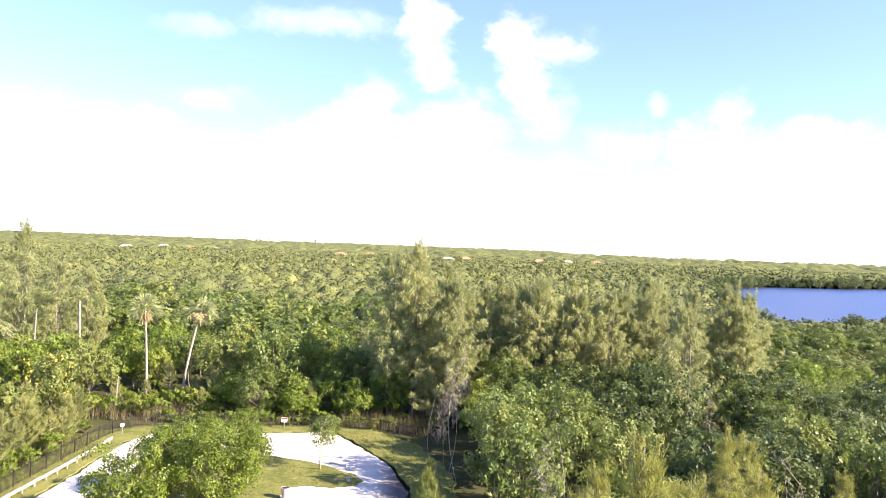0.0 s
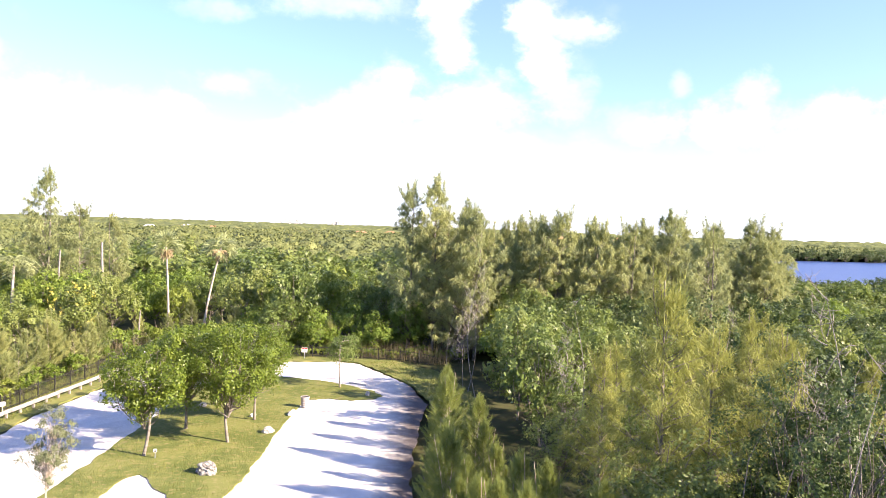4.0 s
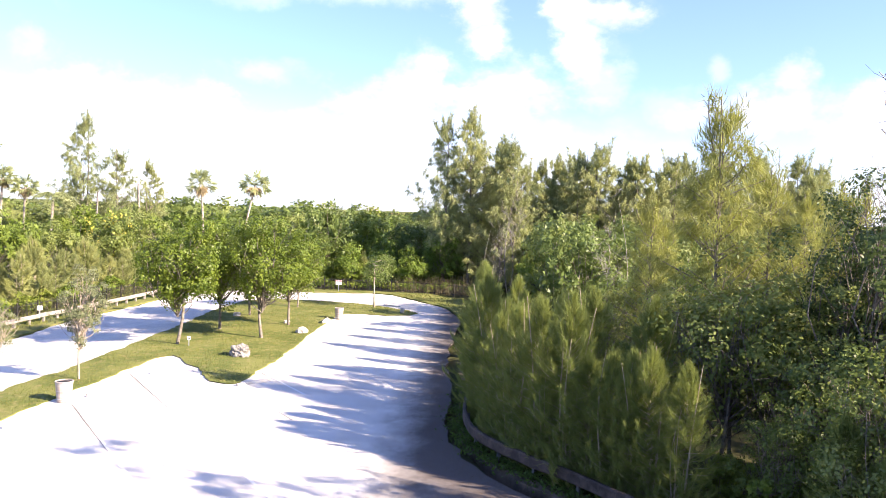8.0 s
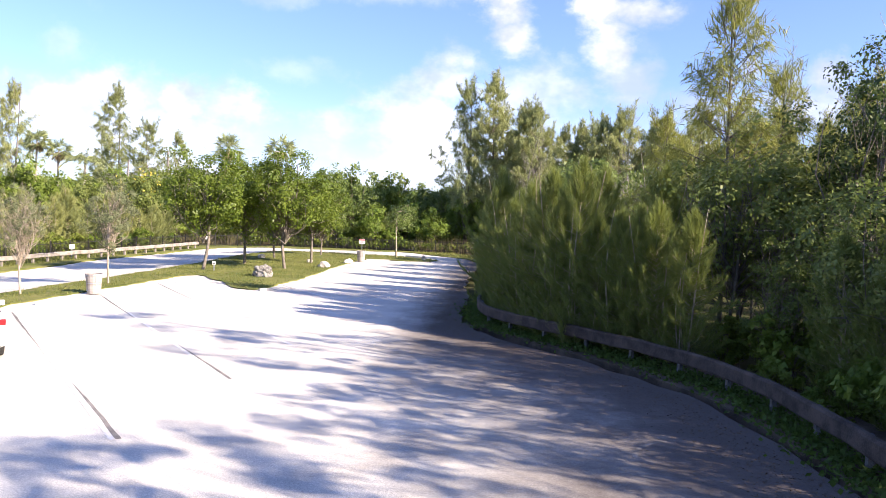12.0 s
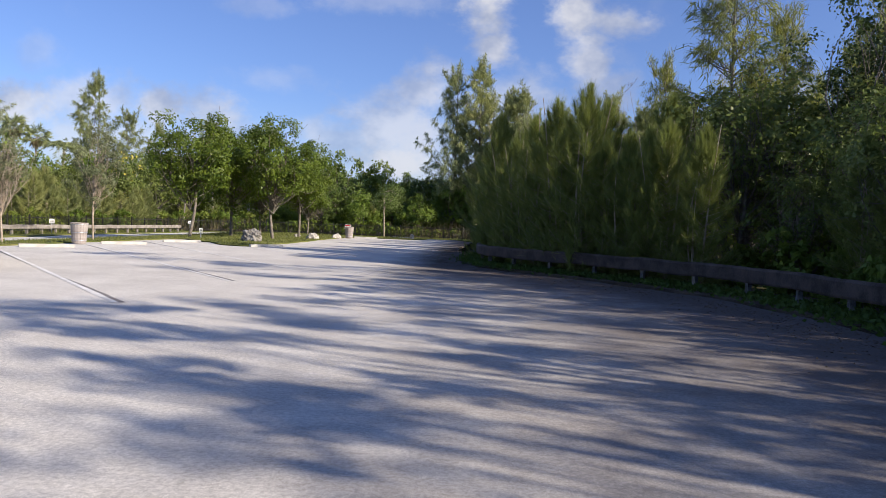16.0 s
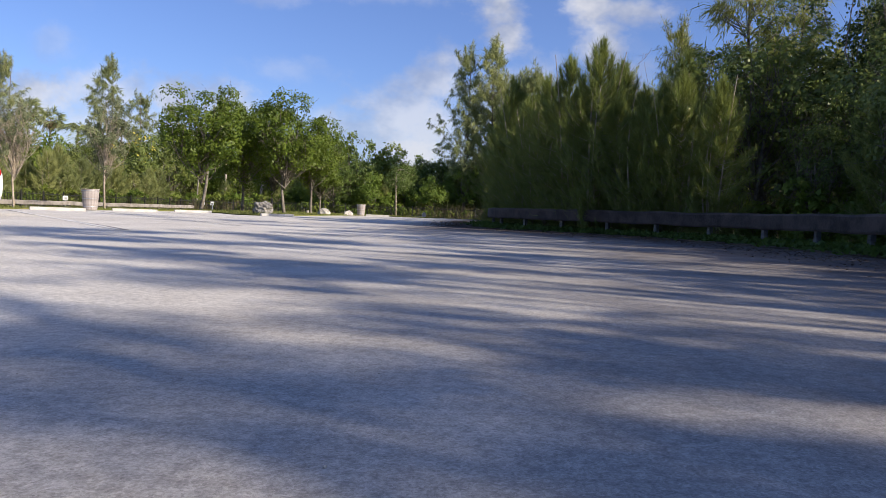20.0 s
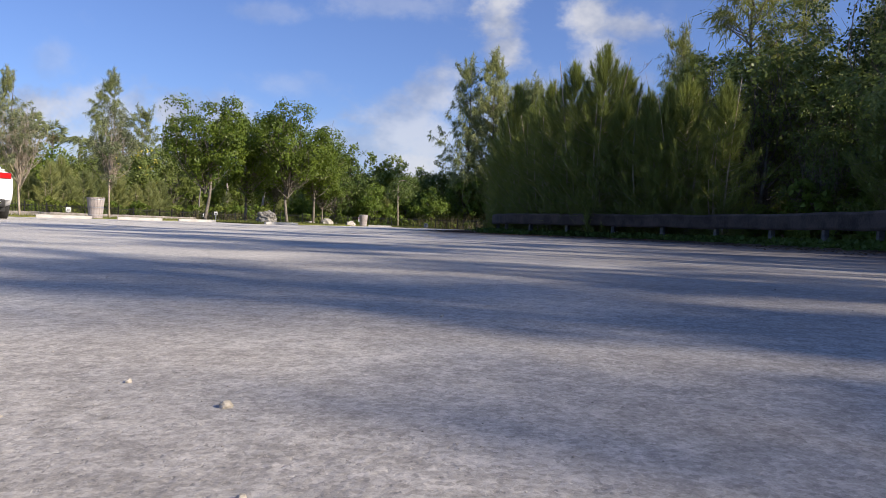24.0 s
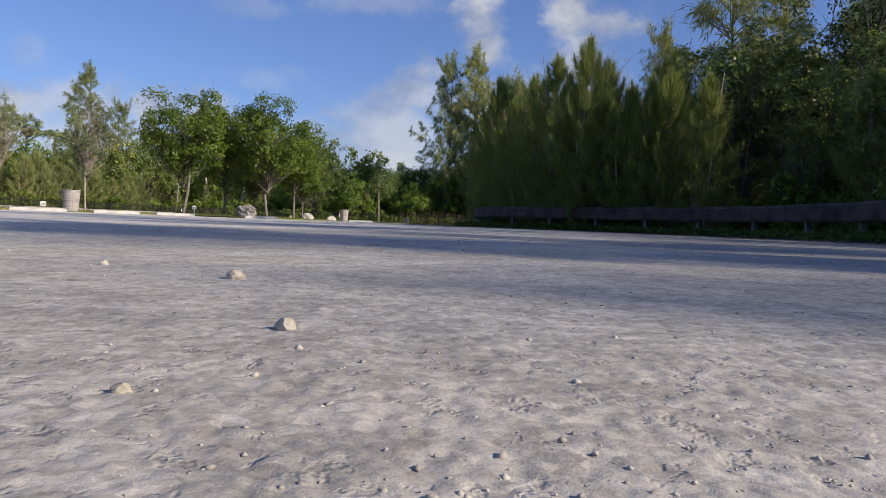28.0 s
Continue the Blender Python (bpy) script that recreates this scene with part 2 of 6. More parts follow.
TURF = material("mown_grass", turf_build)
BLADE = leafy("grass_blades", (0.095, 0.12, 0.026), (0.21, 0.215, 0.065), 0.3, 0.6)
WEED = leafy("weeds", (0.035, 0.066, 0.012), (0.09, 0.14, 0.025), 0.3)
REED = leafy("dry_reeds", (0.11, 0.095, 0.05), (0.21, 0.18, 0.095), 0.3, 0.7)
NEEDLE = leafy("casuarina_needles", (0.092, 0.118, 0.03), (0.245, 0.285, 0.075), 0.28, 0.6)
NEEDLE_OLD = leafy("old_casuarina_needles", (0.135, 0.158, 0.064), (0.295, 0.322, 0.135), 0.34, 0.6, (0.335, 0.345, 0.135))
NEEDLE_YOUNG = leafy("young_casuarina_needles", (0.13, 0.155, 0.058), (0.30, 0.325, 0.125), 0.36, 0.6, (0.33, 0.335, 0.12))
NEEDLE_GOLD = leafy("yellowing_casuarina_needles", (0.14, 0.155, 0.035), (0.29, 0.30, 0.075), 0.28, 0.6)
OAK_LEAF = leafy("yellow_green_leaves", (0.045, 0.08, 0.012), (0.15, 0.195, 0.026), 0.27, 0.4)
GREY_LEAF = leafy("grey_green_leaves", (0.09, 0.11, 0.05), (0.19, 0.205, 0.11), 0.25, 0.6)
LEAF = leafy("dark_green_leaves", (0.05, 0.08, 0.02), (0.165, 0.215, 0.056), 0.32, 0.42, (0.225, 0.25, 0.07))
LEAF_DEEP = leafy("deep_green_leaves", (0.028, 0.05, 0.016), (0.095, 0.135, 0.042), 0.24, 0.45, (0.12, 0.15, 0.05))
LEAF_BRIGHT = leafy("bright_green_leaves", (0.07, 0.115, 0.018), (0.175, 0.24, 0.038), 0.28, 0.5, (0.225, 0.245, 0.05))
LEAF_YELLOW = leafy("yellow_blossom", (0.45, 0.38, 0.05), (0.6, 0.5, 0.12), 0.3, 0.5)
PALM_LEAF = leafy("palm_fronds", (0.16, 0.19, 0.08), (0.34, 0.37, 0.17), 0.35, 0.35)
PALM_DEAD = leafy("dead_palm_fronds", (0.27, 0.21, 0.115), (0.42, 0.35, 0.21), 0.25, 0.7)


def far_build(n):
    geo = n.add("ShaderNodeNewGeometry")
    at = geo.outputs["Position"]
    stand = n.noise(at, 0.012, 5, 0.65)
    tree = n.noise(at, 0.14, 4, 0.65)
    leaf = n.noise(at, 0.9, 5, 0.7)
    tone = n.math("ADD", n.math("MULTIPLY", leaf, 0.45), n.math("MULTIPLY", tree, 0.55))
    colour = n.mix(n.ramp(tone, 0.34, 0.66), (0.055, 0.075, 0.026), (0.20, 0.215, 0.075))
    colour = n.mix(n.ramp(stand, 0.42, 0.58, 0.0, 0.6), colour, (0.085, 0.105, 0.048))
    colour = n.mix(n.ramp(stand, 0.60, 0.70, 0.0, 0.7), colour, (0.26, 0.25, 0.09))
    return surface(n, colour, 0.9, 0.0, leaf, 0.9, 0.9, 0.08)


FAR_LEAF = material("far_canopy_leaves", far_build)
BARK = grainy("grey_brown_bark", (0.09, 0.075, 0.06), (0.24, 0.21, 0.175), 4.0, 0.95, 0.7, 0.02, own=False)
BARK_PALE = grainy("pale_bark", (0.24, 0.19, 0.14), (0.46, 0.39, 0.31), 5.0, 0.9, 0.5, 0.01, own=False)
BARK_DEAD = grainy("bleached_dead_wood", (0.13, 0.115, 0.10), (0.30, 0.27, 0.245), 5.0, 0.9, 0.5, 0.01, own=False)
PALM_BARK = grainy("palm_trunk_bark", (0.23, 0.19, 0.155), (0.42, 0.37, 0.31), 3.0, 0.95, 0.6, 0.02, own=False)
TIMBER = grainy("weathered_timber", (0.030, 0.023, 0.019), (0.095, 0.072, 0.060), 2.2, 0.85, 0.5, 0.006, 30)
TIMBER_PALE = grainy("bleached_timber", (0.17, 0.15, 0.13), (0.34, 0.31, 0.275), 2.2, 0.85, 0.5, 0.006, 30)
STEEL_DULL = grainy("dull_weathered_steel", (0.10, 0.10, 0.105), (0.24, 0.24, 0.25), 6.0, 0.6, 0.2, 0.002, None, 0.5)
BIN_WOOD = grainy("bleached_slats", (0.26, 0.225, 0.205), (0.46, 0.41, 0.38), 3.0, 0.85, 0.4, 0.004, 40)
GALV = grainy("galvanised_steel", (0.38, 0.39, 0.41), (0.60, 0.61, 0.63), 6.0, 0.45, 0.1, 0.002, None, 0.8)
ROCK = grainy("pitted_limestone", (0.11, 0.10, 0.088), (0.36, 0.34, 0.305), 3.5, 0.95, 1.0, 0.04)
ROCK_PALE = grainy("pale_limestone", (0.26, 0.24, 0.21), (0.52, 0.49, 0.44), 5.0, 0.95, 0.8, 0.02)
CONCRETE = grainy("painted_concrete_stop", (0.36, 0.34, 0.31), (0.52, 0.50, 0.46), 5.0, 0.9, 0.4, 0.005)
LINE_WHITE = grainy("worn_white_paint", (0.58, 0.565, 0.53), (0.80, 0.79, 0.76), 3.0, 0.8, 0.2, 0.002, own=False)
LINE_DARK = grainy("dark_tar_band", (0.10, 0.095, 0.09), (0.26, 0.24, 0.22), 3.0, 0.85, 0.2, 0.002, own=False)
IRON = grainy("black_fence_iron", (0.012, 0.012, 0.012), (0.035, 0.033, 0.03), 6.0, 0.55, 0.1, 0.002)
PEBBLE = grainy("limestone_pebbles", (0.32, 0.285, 0.23), (0.58, 0.53, 0.46), 45.0, 0.9, 0.6, 0.002, 300, own=False)
GRAVEL = leafy("gravel_grains", (0.24, 0.22, 0.20), (0.54, 0.505, 0.45), 0.0, 0.95)
LITTER = leafy("fallen_leaves", (0.06, 0.04, 0.025), (0.15, 0.105, 0.065), 0.1, 0.8)
WATER = material("lagoon_water", lambda n: surface(n, n.mix(n.noise(here(n), 0.02, 3), (0.022, 0.045, 0.125), (0.034, 0.062, 0.165)), 0.35, 0.0, n.noise(here(n), 0.8, 4, 0.6), 0.6, 0.2, 0.3))
SIGN_WHITE = grainy("sign_white", (0.62, 0.62, 0.60), (0.78, 0.78, 0.76), 8.0, 0.5, 0.05, 0.001)
SIGN_RED = grainy("sign_red", (0.45, 0.03, 0.03), (0.6, 0.06, 0.05), 8.0, 0.5, 0.05, 0.001)
SIGN_INK = grainy("sign_ink", (0.03, 0.03, 0.035), (0.06, 0.06, 0.06), 8.0, 0.5, 0.05, 0.001)
WALL_FAR = grainy("stucco", (0.55, 0.52, 0.46), (0.76, 0.73, 0.67), 0.5, 0.9, 0.1, 0.01)
TILE_FAR = grainy("clay_roof", (0.33, 0.15, 0.08), (0.48, 0.24, 0.13), 0.8, 0.9, 0.2, 0.02)
GLASS_FAR = grainy("dark_window", (0.03, 0.04, 0.05), (0.06, 0.07, 0.09), 2.0, 0.15, 0.0, 0.001)
CAR_PAINT = material("white_car_paint", lambda n: surface(n, n.mix(n.noise(here(n), 5, 2), (0.74, 0.74, 0.73), (0.80, 0.80, 0.79)), 0.22, 0.0, None, spec=0.55))
CAR_GLASS = material("tinted_car_glass", lambda n: surface(n, n.mix(n.noise(here(n), 3, 2), (0.012, 0.013, 0.03), (0.02, 0.022, 0.045)), 0.06, 0.0, None, spec=0.6))
CAR_LIGHT = material("red_lens", lambda n: surface(n, n.mix(n.noise(here(n), 14, 2), (0.42, 0.008, 0.012), (0.62, 0.02, 0.02)), 0.12, 0.0, None, spec=0.6))
CAR_LIGHT_DARK = material("dark_red_lens", lambda n: surface(n, n.mix(n.noise(here(n), 14, 2), (0.10, 0.008, 0.01), (0.17, 0.015, 0.016)), 0.12, 0.0, None, spec=0.6))
CAR_BLACK = grainy("black_plastic", (0.012, 0.012, 0.013), (0.03, 0.03, 0.03), 20.0, 0.6, 0.1, 0.001)
CHROME = grainy("chrome", (0.62, 0.62, 0.63), (0.75, 0.75, 0.76), 20.0, 0.12, 0.0, 0.001, None, 1.0)
RUBBER = grainy("tyre_rubber", (0.018, 0.018, 0.018), (0.04, 0.04, 0.04), 25.0, 0.85, 0.3, 0.003)

# ---- building helpers ----
from mathutils.geometry import tessellate_polygon


def raw_mesh(name, verts, faces, mats, smooth=False):
    """A mesh from an array of corners and an array of faces that all have as many corners."""
    verts, faces = np.asarray(verts, np.float32), np.asarray(faces, np.int32)
    me = bpy.data.meshes.new(name)
    me.vertices.add(len(verts))
    me.vertices.foreach_set("co", verts.ravel())
    m, k = faces.shape
    me.loops.add(m * k)
    me.loops.foreach_set("vertex_index", faces.ravel())
    me.polygons.add(m)
    me.polygons.foreach_set("loop_start", np.arange(0, m * k, k, dtype=np.int32))
    if smooth:
        me.polygons.foreach_set("use_smooth", np.ones(m, bool))
    me.update(calc_edges=True)
    for mat in mats if isinstance(mats, (list, tuple)) else [mats]:
        me.materials.append(mat)
    return me


def thing(name, label, category, group="", kind="", at=None):
    ob = tagged(new(name), label, category, group, kind)
    ob.empty_display_size = 0.2
    if at is not None:
        ob.matrix_basis = at
    return ob


def hang(name, me, parent, label=""):
    """Links a mesh as one part under a thing or a part."""
    ob = new(name, me)
    ob.parent = parent
    return tagged(ob, label)


def part(name, bm, mat, parent, label="", smooth=False):
    me = bpy.data.meshes.new(name)
    bm.to_mesh(me)
    bm.free()
    me.materials.append(mat)
    if smooth:
        me.polygons.foreach_set("use_smooth", np.ones(len(me.polygons), bool))
    ob = new(name, me)
    if parent is not None:
        ob.parent = parent
    return tagged(ob, label)


def box(bm, x0, x1, y0, y1, z0, z1, bevel=0.0, m=None):
    made = bmesh.ops.create_cube(bm, size=1.0)["verts"]
    bmesh.ops.scale(bm, vec=(x1 - x0, y1 - y0, z1 - z0), verts=made)
    bmesh.ops.translate(bm, vec=((x0 + x1) / 2, (y0 + y1) / 2, (z0 + z1) / 2), verts=made)
    if bevel:
        edges = list({e for v in made for e in v.link_edges})
        out = bmesh.ops.bevel(bm, geom=edges, offset=bevel, segments=2, affect="EDGES", profile=0.6)
        made = list({v for f in out["faces"] for v in f.verts} | {v for v in made if v.is_valid})
    if m is not None:
        bmesh.ops.transform(bm, matrix=m, verts=made)
    return bm


def fresh():
    return bmesh.new()


def tube(points, radii, sides=7):
    """A tapered tube along points: corners and quads."""
    pts, radii = np.asarray(points, float), np.asarray(radii, float)
    way = np.gradient(pts, axis=0)
    way /= np.linalg.norm(way, axis=1)[:, None] + 1e-9
    ref = np.where(np.abs(way[:, 2:3]) > 0.9, [[1.0, 0, 0]], [[0, 0, 1.0]])
    a = np.cross(way, ref)
    a /= np.linalg.norm(a, axis=1)[:, None] + 1e-9
    b = np.cross(way, a)
    turn = np.linspace(0, 2 * np.pi, sides, endpoint=False)
    ring = a[:, None] * np.cos(turn)[None, :, None] + b[:, None] * np.sin(turn)[None, :, None]
    verts = (pts[:, None] + ring * radii[:, None, None]).reshape(-1, 3)
    i, j = np.meshgrid(np.arange(len(pts) - 1), np.arange(sides), indexing="ij")
    k = (j + 1) % sides
    faces = np.stack([i * sides + j, i * sides + k, (i + 1) * sides + k, (i + 1) * sides + j], -1).reshape(-1, 4)
    return verts, faces


def join(chunks):
    """Several (corners, faces) as one."""
    verts, faces, n = [], [], 0
    for v, f in chunks:
        verts.append(v)
        faces.append(np.asarray(f) + n)
        n += len(v)
    return np.concatenate(verts), np.concatenate(faces)


def leaf_quads(rs, at, grow, length, width, up=0.5, face=None):
    """Diamond leaves: where each one starts, the way it grows and, if given, the way it faces."""
    n = len(at)
    grow = grow / (np.linalg.norm(grow, axis=1)[:, None] + 1e-9)
    face = rs.normal(size=(n, 3)) + [0, 0, up] if face is None else face
    side = np.cross(grow, face)
    side /= np.linalg.norm(side, axis=1)[:, None] + 1e-9
    L = np.broadcast_to(length, n)[:, None] * rs.uniform(0.7, 1.25, (n, 1))
    W = np.broadcast_to(width, n)[:, None] * rs.uniform(0.7, 1.25, (n, 1))
    mid = at + grow * L * 0.5
    tip = at + grow * L - np.array([0, 0, 1]) * L * 0.12
    verts = np.stack([at, mid + side * W * 0.5, tip, mid - side * W * 0.5], 1).reshape(-1, 3)
    return verts, np.arange(4 * n).reshape(-1, 4)


def strands(rs, at, grow, length, width):
    """Needle strands: thin bent blades, one triangle each."""
    n = len(at)
    grow = grow / (np.linalg.norm(grow, axis=1)[:, None] + 1e-9)
    side = np.cross(grow, rs.normal(size=(n, 3)))
    side /= np.linalg.norm(side, axis=1)[:, None] + 1e-9
    L = np.broadcast_to(length, n)[:, None] * rs.uniform(0.6, 1.3, (n, 1))
    verts = np.stack([at + side * width / 2, at - side * width / 2, at + grow * L], 1).reshape(-1, 3)
    return verts, np.arange(3 * n).reshape(-1, 3)


def ragged(outline, step=0.6, amount=0.18, seed=0):
    """The outline with many more corners and an uneven edge."""
    pts = np.array(outline, float)
    out = []
    for a, b in zip(pts, np.roll(pts, -1, 0)):
        n = max(1, int(np.hypot(*(b - a)) / step))
        out += [a + (b - a) * i / n for i in range(n)]
    out = np.array(out)
    lift = [noise.noise((p[0] * 0.8, p[1] * 0.8, seed)) + 0.5 * noise.noise((p[0] * 2.3, p[1] * 2.3, seed + 7)) for p in out]
    away = out - np.roll(out, 1, 0)
    norm = np.stack([away[:, 1], -away[:, 0]], 1)
    norm /= np.linalg.norm(norm, axis=1)[:, None] + 1e-9
    return out + norm * amount * np.array(lift)[:, None]


def dip(x, y):
    """How far the ground lies below the lot: it falls away gently to the far road and the loop's end."""
    def ease(t):
        t = min(1.0, max(0.0, t))
        return t * t * (3 - 2 * t)

    return -max(0.42 * ease((-17.0 - x) / 10), 0.30 * ease((y - 62) / 14))


def slab(name, outline, top, bottom, mat, label, category, rim=0.0, sloped=True):
    """A slab of ground with the given outline; rim: how far its top edge is drawn in."""
    pts = np.asarray(outline, float)
    n = len(pts)
    tri = tessellate_polygon([[Vector((x, y, 0)) for x, y in pts]])
    inner = pts - (pts - pts.mean(0)) / np.linalg.norm(pts - pts.mean(0), axis=1)[:, None] * rim
    verts = [(x, y, top) for x, y in inner] + [(x, y, bottom) for x, y in pts]
    faces = [tuple(t) for t in tri] + [(i, n + i, n + (i + 1) % n, (i + 1) % n) for i in range(n)]
    me = bpy.data.meshes.new(name)
    me.from_pydata(verts, [], faces)
    bm = bmesh.new()
    bm.from_mesh(me)
    bmesh.ops.recalc_face_normals(bm, faces=bm.faces)
    if sum(f.normal.z * f.calc_area() for f in bm.faces if abs(f.normal.z) > 0.9 and f.calc_center_median().z > (top + bottom) / 2) < 0:
        bmesh.ops.reverse_faces(bm, faces=bm.faces)
    if sloped:
        cuts = [((x, 0, 0), (1, 0, 0)) for x in np.arange(-29, -16, 1.5)] + [((0, y, 0), (0, 1, 0)) for y in np.arange(61, 80, 2.0)]
        for co, no in cuts:
            bmesh.ops.bisect_plane(bm, geom=bm.verts[:] + bm.edges[:] + bm.faces[:], dist=1e-5, plane_co=co, plane_no=no)
        for v in bm.verts:
            v.co.z += dip(v.co.x, v.co.y)
    bm.to_mesh(me)
    bm.free()
    me.materials.append(mat)
    return tagged(new(name, me), label, category, "", "structure")


def inside(pts, poly):
    """Which of the points lie within the outline."""
    poly = np.asarray(poly, float)
    x, y = pts[:, 0], pts[:, 1]
    hit = np.zeros(len(pts), bool)
    for (x0, y0), (x1, y1) in zip(poly, np.roll(poly, -1, 0)):
        cross = (y0 > y) != (y1 > y)
        hit ^= cross & (x < (x1 - x0) * (y - y0) / (y1 - y0 + 1e-12) + x0)
    return hit


# ---- the ground ----
LAKE = [(98, 232), (116, 212), (150, 232), (230, 270), (420, 330), (900, 420), (900, 720), (560, 640), (380, 578), (327, 545), (253, 525), (205, 470), (168, 405), (140, 330)]
LOT = [(-27.6, -34), (-27.6, 30), (-27.6, 45), (-28.2, 52), (-27.6, 62), (-27.4, 72), (-26, 75), (-20, 75.6), (-13.7, 76.3), (-9.7, 77.0), (-7.2, 76.0), (-4.5, 71), (-1.6, 65),
       (0.0, 58), (-0.5, 50), (-0.6, 41), (-0.4, 33), (-0.3, 27.5), (0.3, 25), (1.5, 22.9), (2.9, 21.1), (4.1, 19.3), (4.95, 17.7), (5.6, 16.0), (5.95, 14.2), (6.15, 12.5), (6.25, 11), (6.35, 4), (6.5, -34)]
ISLAND = [(-16.9, -34), (-16.8, 20), (-16.7, 27.3), (-16.45, 32.3), (-16.25, 36), (-16.1, 39.0), (-15.5, 39.9), (-14.5, 38.7), (-12.8, 36.3), (-11.5, 34.4), (-10.6, 33.9), (-10.1, 34.1), (-10.0, 37),
          (-9.8, 40), (-9.9, 49), (-9.8, 55), (-9.6, 58.4), (-7.8, 59.0), (-6.0, 58.6), (-4.3, 59.3), (-3.7, 60.6), (-4.6, 62.4), (-6.8, 64.2), (-9.5, 66.0), (-13, 67.4), (-17, 67.5), (-19.4, 65),
          (-19.8, 58), (-19.3, 50), (-19.2, 43), (-19.1, 37), (-19.5, 31), (-19.8, 20), (-19.8, -34)]


def build_ground():
    reach, n = 4900.0, 48
    u = np.linspace(-1, 1, n)
    line = np.sign(u) * np.abs(u) ** 3 * reach
    gx, gy = np.meshgrid(line, line)
    verts = np.stack([gx.ravel(), gy.ravel(), np.full(n * n, -0.50)], 1)
    i, j = np.meshgrid(np.arange(n - 1), np.arange(n - 1), indexing="ij")
    faces = np.stack([i * n + j, i * n + j + 1, (i + 1) * n + j + 1, (i + 1) * n + j], -1).reshape(-1, 4)
    tagged(new("ground", raw_mesh("ground", verts, faces, SOIL)), "dark leaf-littered forest floor reaching to the horizon", "ground", "", "structure")
    slab("water", ragged(LAKE, 12, 5.0, 3), -0.42, -0.49, WATER, "blue rippled lagoon water among mangroves", "lagoon", 0.0, False)
    slab("water", [(500, 2300), (4600, 900), (4600, 4700), (900, 4700)], -0.43, -0.49, WATER, "pale blue strip of sea on the horizon", "sea", 0.0, False)
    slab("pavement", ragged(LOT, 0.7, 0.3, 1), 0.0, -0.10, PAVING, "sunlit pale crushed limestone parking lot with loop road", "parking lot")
    slab("lawn", ragged(ISLAND, 0.35, 0.28, 5), 0.05, -0.02, TURF, "mown grass island with bare patches amid the paving", "lawn", 0.10)
    slab("verge", ragged([(-27.9, -34), (-27.9, 45), (-28.5, 52), (-27.9, 62), (-27.7, 72), (-26, 75.4), (-13.7, 76.7), (-9.7, 77.5), (-7.0, 76.4), (-4.2, 71.3), (-1.3, 65.2), (0.4, 58), (0.2, 50),
                           (3.6, 50), (4, 62), (1, 73), (-4, 79), (-14, 80), (-27, 79.5), (-32, 75), (-33, 50), (-33, -34)], 0.5, 0.3, 9), 0.04, -0.10, TURF, "mown grass verge along the outer edge of the loop road", "verge")
    slab("verge", ragged([(0.0, 41), (0.1, 33), (0.2, 28), (0.9, 25.3), (1.9, 23.2), (3.2, 21.4), (4.4, 19.6), (5.2, 18.0), (5.85, 16.2), (6.2, 14.3), (6.4, 12.5), (6.5, 10), (6.7, -34),
                           (9.0, -34), (8.8, 12), (8.4, 17), (6.9, 20.5), (4.6, 23.6), (3.0, 26.5), (2.6, 33), (2.6, 41)], 0.25, 0.12, 12), 0.02, -0.52, DUFF, "weedy strip of earth and brown needles under the guard rail", "verge")


build_ground()


def patch_of_blades(name, area, count, length, width, mat, label, seed, clear=(), z=0.03, kind="stuff", lean=0.5):
    rs = np.random.RandomState(seed)
    poly = np.asarray(area, float)
    lo, hi = poly.min(0), poly.max(0)
    pts = rs.uniform(lo, hi, (count * 3, 2))
    pts = pts[inside(pts, poly)][:count]
    for other in clear:
        pts = pts[~inside(pts, other)]
    keep = [noise.noise((x * 0.5, y * 0.5, seed)) + rs.uniform(-0.4, 0.6) > -0.1 for x, y in pts]
    pts = pts[np.array(keep)]
    at = np.column_stack([pts, [z + dip(x, y) for x, y in pts]])
    grow = rs.normal(size=(len(at), 3)) * lean + [0, 0, 1]
    v, f = strands(rs, at, grow, length, width)
    return tagged(new(name, raw_mesh(name, v, f, mat)), label, "grass", "", kind)


def build_grass():
    near = [(-19.7, 24)] + [(-16.9, 24)] + [p for p in ISLAND[2:-2]]
    patch_of_blades("grass", near, 26000, 0.11, 0.03, BLADE, "short mown grass blades on the island", 3, z=0.045)
    patch_of_blades("grass", [(-33, 20), (-29.2, 20), (-29.2, 74), (-33, 74)], 9000, 0.28, 0.04, BLADE, "rough grass beside the timber rail", 4, z=0.035)
    patch_of_blades("grass", [(-8, 76.6), (-4.2, 72), (-1.4, 66), (0.4, 58), (0.3, 48), (3.5, 50), (3.8, 62), (1, 73), (-4, 78)], 6000, 0.2, 0.05, BLADE, "rough grass at the loop's outer edge", 5, z=0.035)


build_grass()


